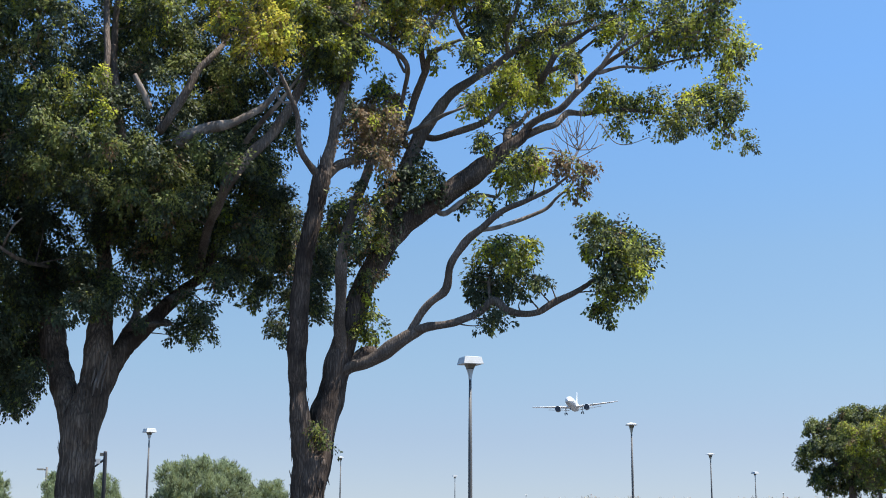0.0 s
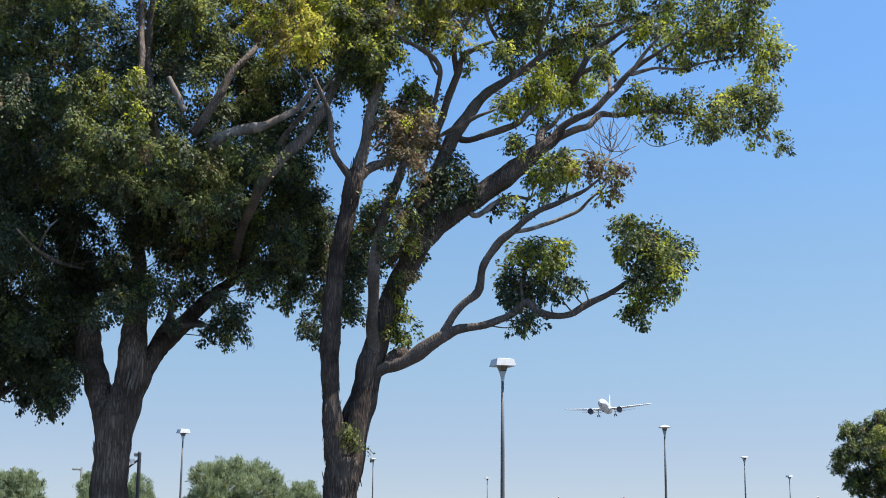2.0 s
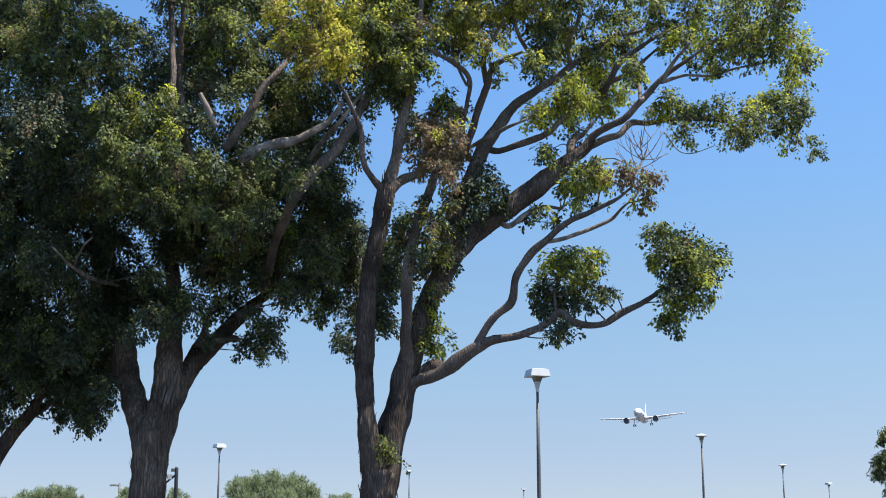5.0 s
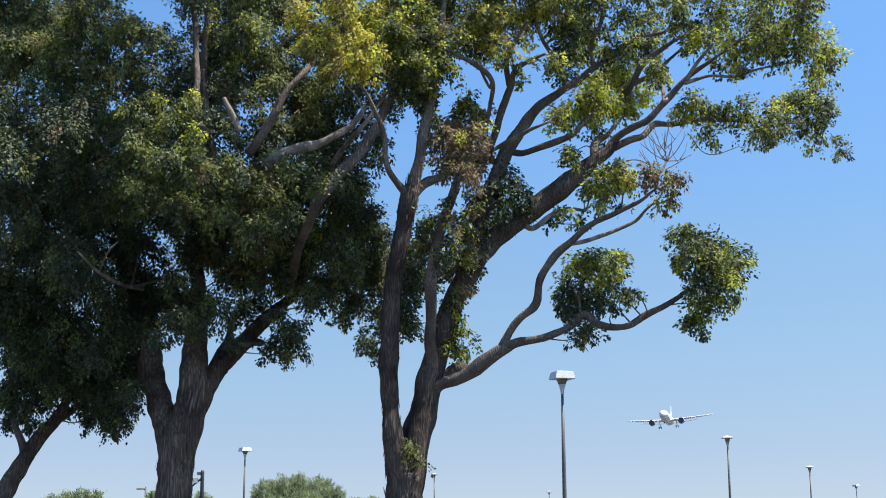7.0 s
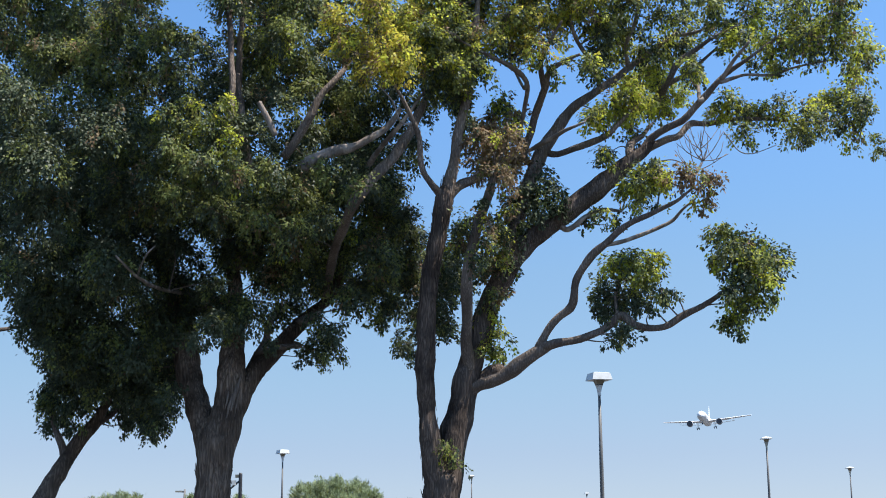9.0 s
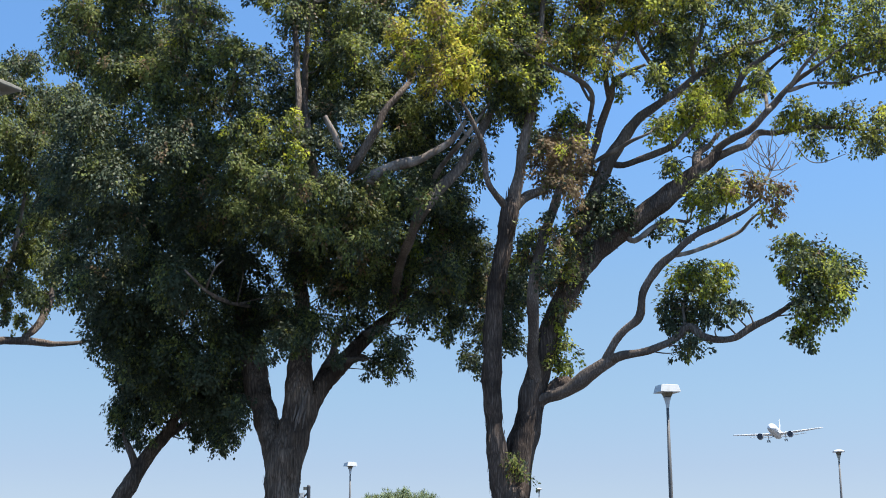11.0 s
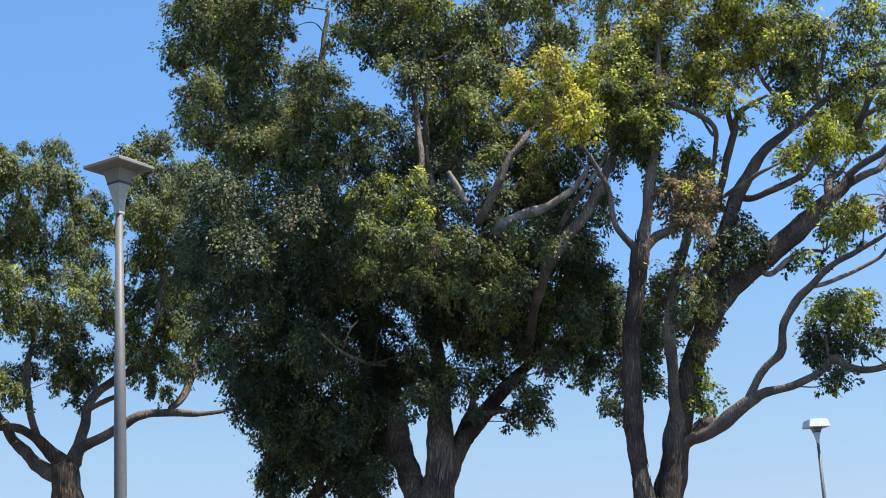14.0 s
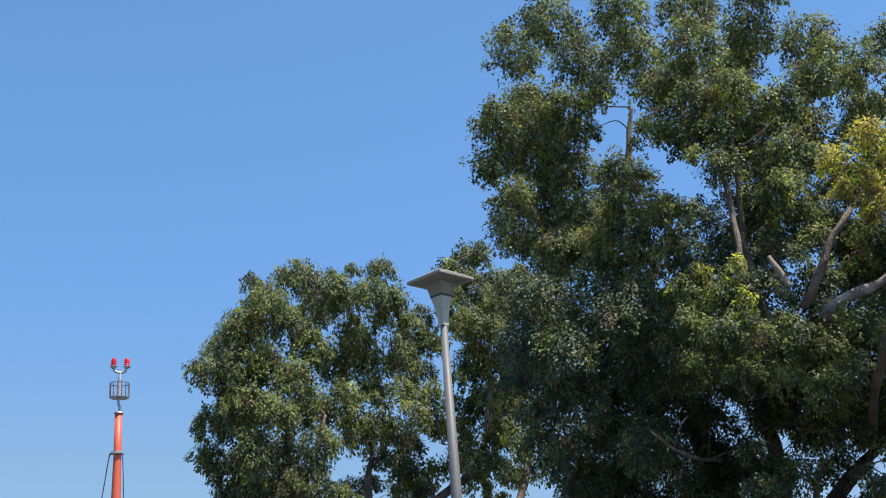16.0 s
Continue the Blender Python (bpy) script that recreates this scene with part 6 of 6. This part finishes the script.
# ---- aeroplane on its approach ----
def jet(m):
    ob = thing("airliner", m, "white twin-engined airliner with its landing gear down", "airplane")
    # nose towards -y, wings along x
    body = part("fuselage", bmesh.new(), JET_WHITE, ob, smooth=True)
    bm = bmesh.new()
    prof = [(0.05, -24), (0.9, -23.2), (1.6, -22), (2.25, -20), (2.5, -17), (2.5, 8), (2.2, 13), (1.5, 18), (0.7, 22), (0.2, 24)]
    rings = []
    for r, y in prof:
        rise = max(0, (y - 8) / 16) * 1.6 - max(0, (-20 - y) / 4) * 0.5
        rings.append([bm.verts.new((r * math.cos(a * math.pi / 12), y, r * math.sin(a * math.pi / 12) + rise)) for a in range(24)])
    for a, b in zip(rings, rings[1:]):
        for k in range(24):
            bm.faces.new((a[k], b[k], b[(k + 1) % 24], a[(k + 1) % 24]))
    bm.to_mesh(body.data)
    bm.free()
    for p in body.data.polygons:
        p.use_smooth = True

    def plank(name, a, b, ca, cb, thick, material, parent):
        """A wing from root a to tip b with chords ca, cb along y."""
        bm = bmesh.new()
        rows = []
        for (x, y, z), c, th in ((a, ca, thick), (b, cb, thick * 0.4)):
            up = Vector((0, 0, th / 2)) if abs(b[0] - a[0]) > 1 else Vector((th / 2, 0, 0))
            p = Vector((x, y, z))
            rows.append([bm.verts.new(p + Vector((0, dy * c, 0)) + up * s) for dy, s in ((0, 0), (0.12, 0.8), (0.45, 1), (1, 0.05), (0.45, -0.8), (0.12, -0.7))])
        for k in range(6):
            bm.faces.new((rows[0][k], rows[0][(k + 1) % 6], rows[1][(k + 1) % 6], rows[1][k]))
        bm.faces.new(rows[0])
        bm.faces.new(rows[1][::-1])
        bmesh.ops.recalc_face_normals(bm, faces=bm.faces)
        return part(name, bm, material, parent)

    for s in (-1, 1):
        plank("wing", (s * 2.0, -6.5, -1.3), (s * 24, 6.5, 1.6), 9.5, 2.6, 1.1, JET_WHITE, ob)
        plank("flap", (s * 3.0, 3.6, -1.9), (s * 15, 6.6, -0.5), 2.4, 1.5, 0.2, JET_WHITE, ob)
        plank("tailplane", (s * 0.8, 17.5, 1.6), (s * 9, 22.5, 2.5), 5, 2, 0.4, JET_WHITE, ob)
        engine = part("engine", lathe(bmesh.new(), [(1.5, 0), (1.68, 0.4), (1.7, 2.2), (1.3, 4.4), (0.7, 5.6)], 18), JET_GREY, ob, smooth=True)
        engine.matrix_local = pose(s * 7.9, -8.0, -2.3, -90, 0, 0)
        part("intake", lathe(bmesh.new(), [(1.5, -0.02), (1.4, 0.0), (0.3, 0.3)], 18), JET_DARK, engine)
        plank("pylon", (s * 7.9, -6.0, -1.7), (s * 7.9 + 0.05, -4.0, -0.4), 4, 4, 0.4, JET_GREY, ob)
        gear = part("main_gear", tube(bmesh.new(), [(s * 4.6, 1.5, -1.2, 0.2), (s * 4.6, 1.5, -4.2, 0.16)], 8, 1), JET_GREY, ob)
        for dx in (-0.55, 0.55):
            for dy in (-0.75, 0.75):
                w = part("wheel", lathe(bmesh.new(), [(0.35, -0.2), (0.58, -0.18), (0.6, 0.18), (0.35, 0.2)], 14), JET_DARK, gear)
                w.matrix_local = pose(s * 4.6 + dx, 1.5 + dy, -4.2, 0, 90, 0)
    plank("tail_fin", (0, 14.5, 2.2), (0.02, 21.5, 10.5), 7, 3, 0.5, JET_WHITE, ob)
    part("nose_gear", tube(bmesh.new(), [(0, -17.5, -2.2, 0.12), (0, -17.5, -4.1, 0.1)], 8, 1), JET_GREY, ob)
    w = part("wheel", lathe(bmesh.new(), [(0.3, -0.35), (0.45, -0.33), (0.45, 0.33), (0.3, 0.35)], 14), JET_DARK, ob)
    w.matrix_local = pose(0, -17.5, -4.15, 0, 90, 0)
    bm = bmesh.new()
    for x0, x1 in ((-1.35, -0.75), (-0.68, -0.06), (0.06, 0.68), (0.75, 1.35)):
        v = [bm.verts.new(p) for p in ((x0, -22.0 + abs(x0) * 0.35, 0.55), (x1, -22.0 + abs(x1) * 0.35, 0.55), (x1, -21.2 + abs(x1) * 0.35, 1.25), (x0, -21.2 + abs(x0) * 0.35, 1.25))]
        bm.faces.new(v)
    part("cockpit_window", bm, JET_DARK, ob)
    return ob


jet(pose(72.6, 736.2, 59.3, -3, -3.4, -12))


# ---- other poles ----
def flood_lamp(x, y, top, arm):
    """A thin pole with a flat lamp head on a short arm."""
    ob = thing("flood_lamp", pose(x, y, 0), "slim grey pole with a flat lamp head on one side", "street lamp", "flood lamps")
    part("pole", lathe(bmesh.new(), [(0.07, 0), (0.045, top)], 10), POLE_GREY, ob, smooth=True)
    part("bracket", box(bmesh.new(), min(0, arm * 0.3), max(0, arm * 0.3), -0.03, 0.03, top - 0.14, top - 0.08), POLE_GREY, ob)
    part("lamp_head", box(bmesh.new(), min(arm * 0.25, arm), max(arm * 0.25, arm), -0.12, 0.12, top - 0.13, top - 0.06, 0.9), GREY_PAINT, ob)
    return ob


flood_lamp(-16.96, 57.55, 3.39, -0.4)
flood_lamp(-27.18, 53.49, 6.15, -0.8)


def camera_pole(x, y, top):
    ob = thing("camera_pole", pose(x, y, 0), "dark post with a small white camera on an arm", "pole")
    part("post", lathe(bmesh.new(), [(0.062, 0), (0.055, top - 0.05), (0.045, top)], 12), DARK_TRIM, ob, smooth=True)
    part("arm", tube(bmesh.new(), [(0, 0, top - 0.22, 0.03), (-0.35, 0, top - 0.5, 0.025), (-0.62, 0, top - 0.8, 0.025)], 8, 2), DARK_TRIM, ob)
    part("camera_housing", box(bmesh.new(), -0.3, -0.13, -0.07, 0.07, top - 0.36, top - 0.22, 0.85), WHITE_PAINT, ob)
    part("cap_box", box(bmesh.new(), -0.15, -0.05, -0.05, 0.05, top - 0.14, top - 0.05), GREY_PAINT, ob)
    return ob


camera_pole(-9.76, 38.79, 3.27)


# ---- beacon mast ----
RUSTY = mat("rusty_steel", (0.16, 0.11, 0.1), 0.7, 0.2, vary=0.25, scale=8)

def mast(x, y, top, turn):
    """An orange mast with guy cables, a small cage and two red beacons on a forked bracket."""
    ob = thing("beacon_mast", pose(x, y, 0, 0, 0, turn), "orange mast with a steel cage and two red beacon lamps", "mast")
    h = top - 2.45
    part("column", lathe(bmesh.new(), [(0.32, 0), (0.26, h * 0.6), (0.17, h - 1.8), (0.165, h)], 18), ORANGE, ob, smooth=True)
    part("clamp_ring", lathe(bmesh.new(), [(0.2, h - 1.86), (0.29, h - 1.84), (0.29, h - 1.74), (0.2, h - 1.72)], 18), GALV, ob)
    part("cap_plate", lathe(bmesh.new(), [(0.2, h), (0.22, h + 0.01), (0.2, h + 0.05)], 18), GALV, ob)
    part("conduit", tube(bmesh.new(), [(0.02, 0, h, 0.07), (0.04, 0, h + 0.25, 0.07), (-0.03, 0, h + 0.5, 0.06), (-0.01, 0, h + 0.8, 0.06)], 10, 4), GALV, ob, smooth=True)
    part("spindle", tube(bmesh.new(), [(0, 0, h + 0.75, 0.1), (0, 0, h + 1.6, 0.09), (0.01, 0, h + 1.9, 0.05)], 10, 1), GALV, ob)
    cage = part("cage", lathe(bmesh.new(), [(0.1, h + 0.7), (0.44, h + 0.72), (0.44, h + 0.745), (0.1, h + 0.76)], 14), GALV, ob)
    part("cage_rim", lathe(bmesh.new(), [(0.415, h + 1.36), (0.44, h + 1.36), (0.44, h + 1.39), (0.415, h + 1.39)], 14, caps=False), RUSTY, cage)
    for k in range(14):
        a = 2 * math.pi * k / 14
        part("cage_bar", lathe(bmesh.new(), [(0.018, h + 0.72), (0.018, h + 1.38)], 6, at=(0.428 * math.cos(a), 0.428 * math.sin(a), 0)), RUSTY, cage)
    part("fork", tube(bmesh.new(), [(-0.3, 0, h + 2.16, 0.05), (-0.26, 0, h + 2.0, 0.06), (-0.12, 0, h + 1.9, 0.06), (0.12, 0, h + 1.9, 0.06), (0.26, 0, h + 2.0, 0.06), (0.3, 0, h + 2.16, 0.05)], 10, 4), GALV, ob, smooth=True)
    for s in (-1, 1):
        b = part("beacon", lathe(bmesh.new(), [(0.11, h + 2.2), (0.12, h + 2.24), (0.125, h + 2.32), (0.11, h + 2.34), (0.12, h + 2.38), (0.115, h + 2.48), (0.095, h + 2.54)], 16, at=(s * 0.29, 0, 0)), BEACON, ob)
        part("beacon_base", lathe(bmesh.new(), [(0.09, h + 2.08), (0.17, h + 2.17), (0.17, h + 2.2)], 16, at=(s * 0.29, 0, 0)), GALV, b)
    part("guy_cable", tube(bmesh.new(), [(-0.26, 0, h - 1.8, 0.05), (-0.36, 0, h - 2.0, 0.03), (-0.55, 0, h - 3.4, 0.025), (-2.2, 0, 0.05, 0.025)], 6, 3), DARK_TRIM, ob)
    part("guy_cable", tube(bmesh.new(), [(0.22, 0, h - 1.8, 0.02), (0.31, 0, h - 3.4, 0.02), (0.9, 0, 0.05, 0.02)], 6, 3), DARK_TRIM, ob)
    return ob


mast(-40.64, 44.14, 17.98, 42)


# ---- low wall on the far side ----
def far_wall():
    ob = thing("boundary_wall", pose(0, 0, 0), "long low beige boundary wall with a stone coping", "wall", kind="structure")
    part("wall_face", box(bmesh.new(), 4, 62, 96, 96.4, 0, 2.12), BEIGE, ob)
    for k in range(12):
        x = 4 + k * 58 / 12
        part("coping", box(bmesh.new(), x + 0.02, x + 58 / 12 - 0.02, 95.9, 96.5, 2.12, 2.25, 0.995), BEIGE, ob)
        part("pier", box(bmesh.new(), x - 0.25, x + 0.25, 95.8, 95.998, 0, 2.1), BEIGE, ob)


far_wall()
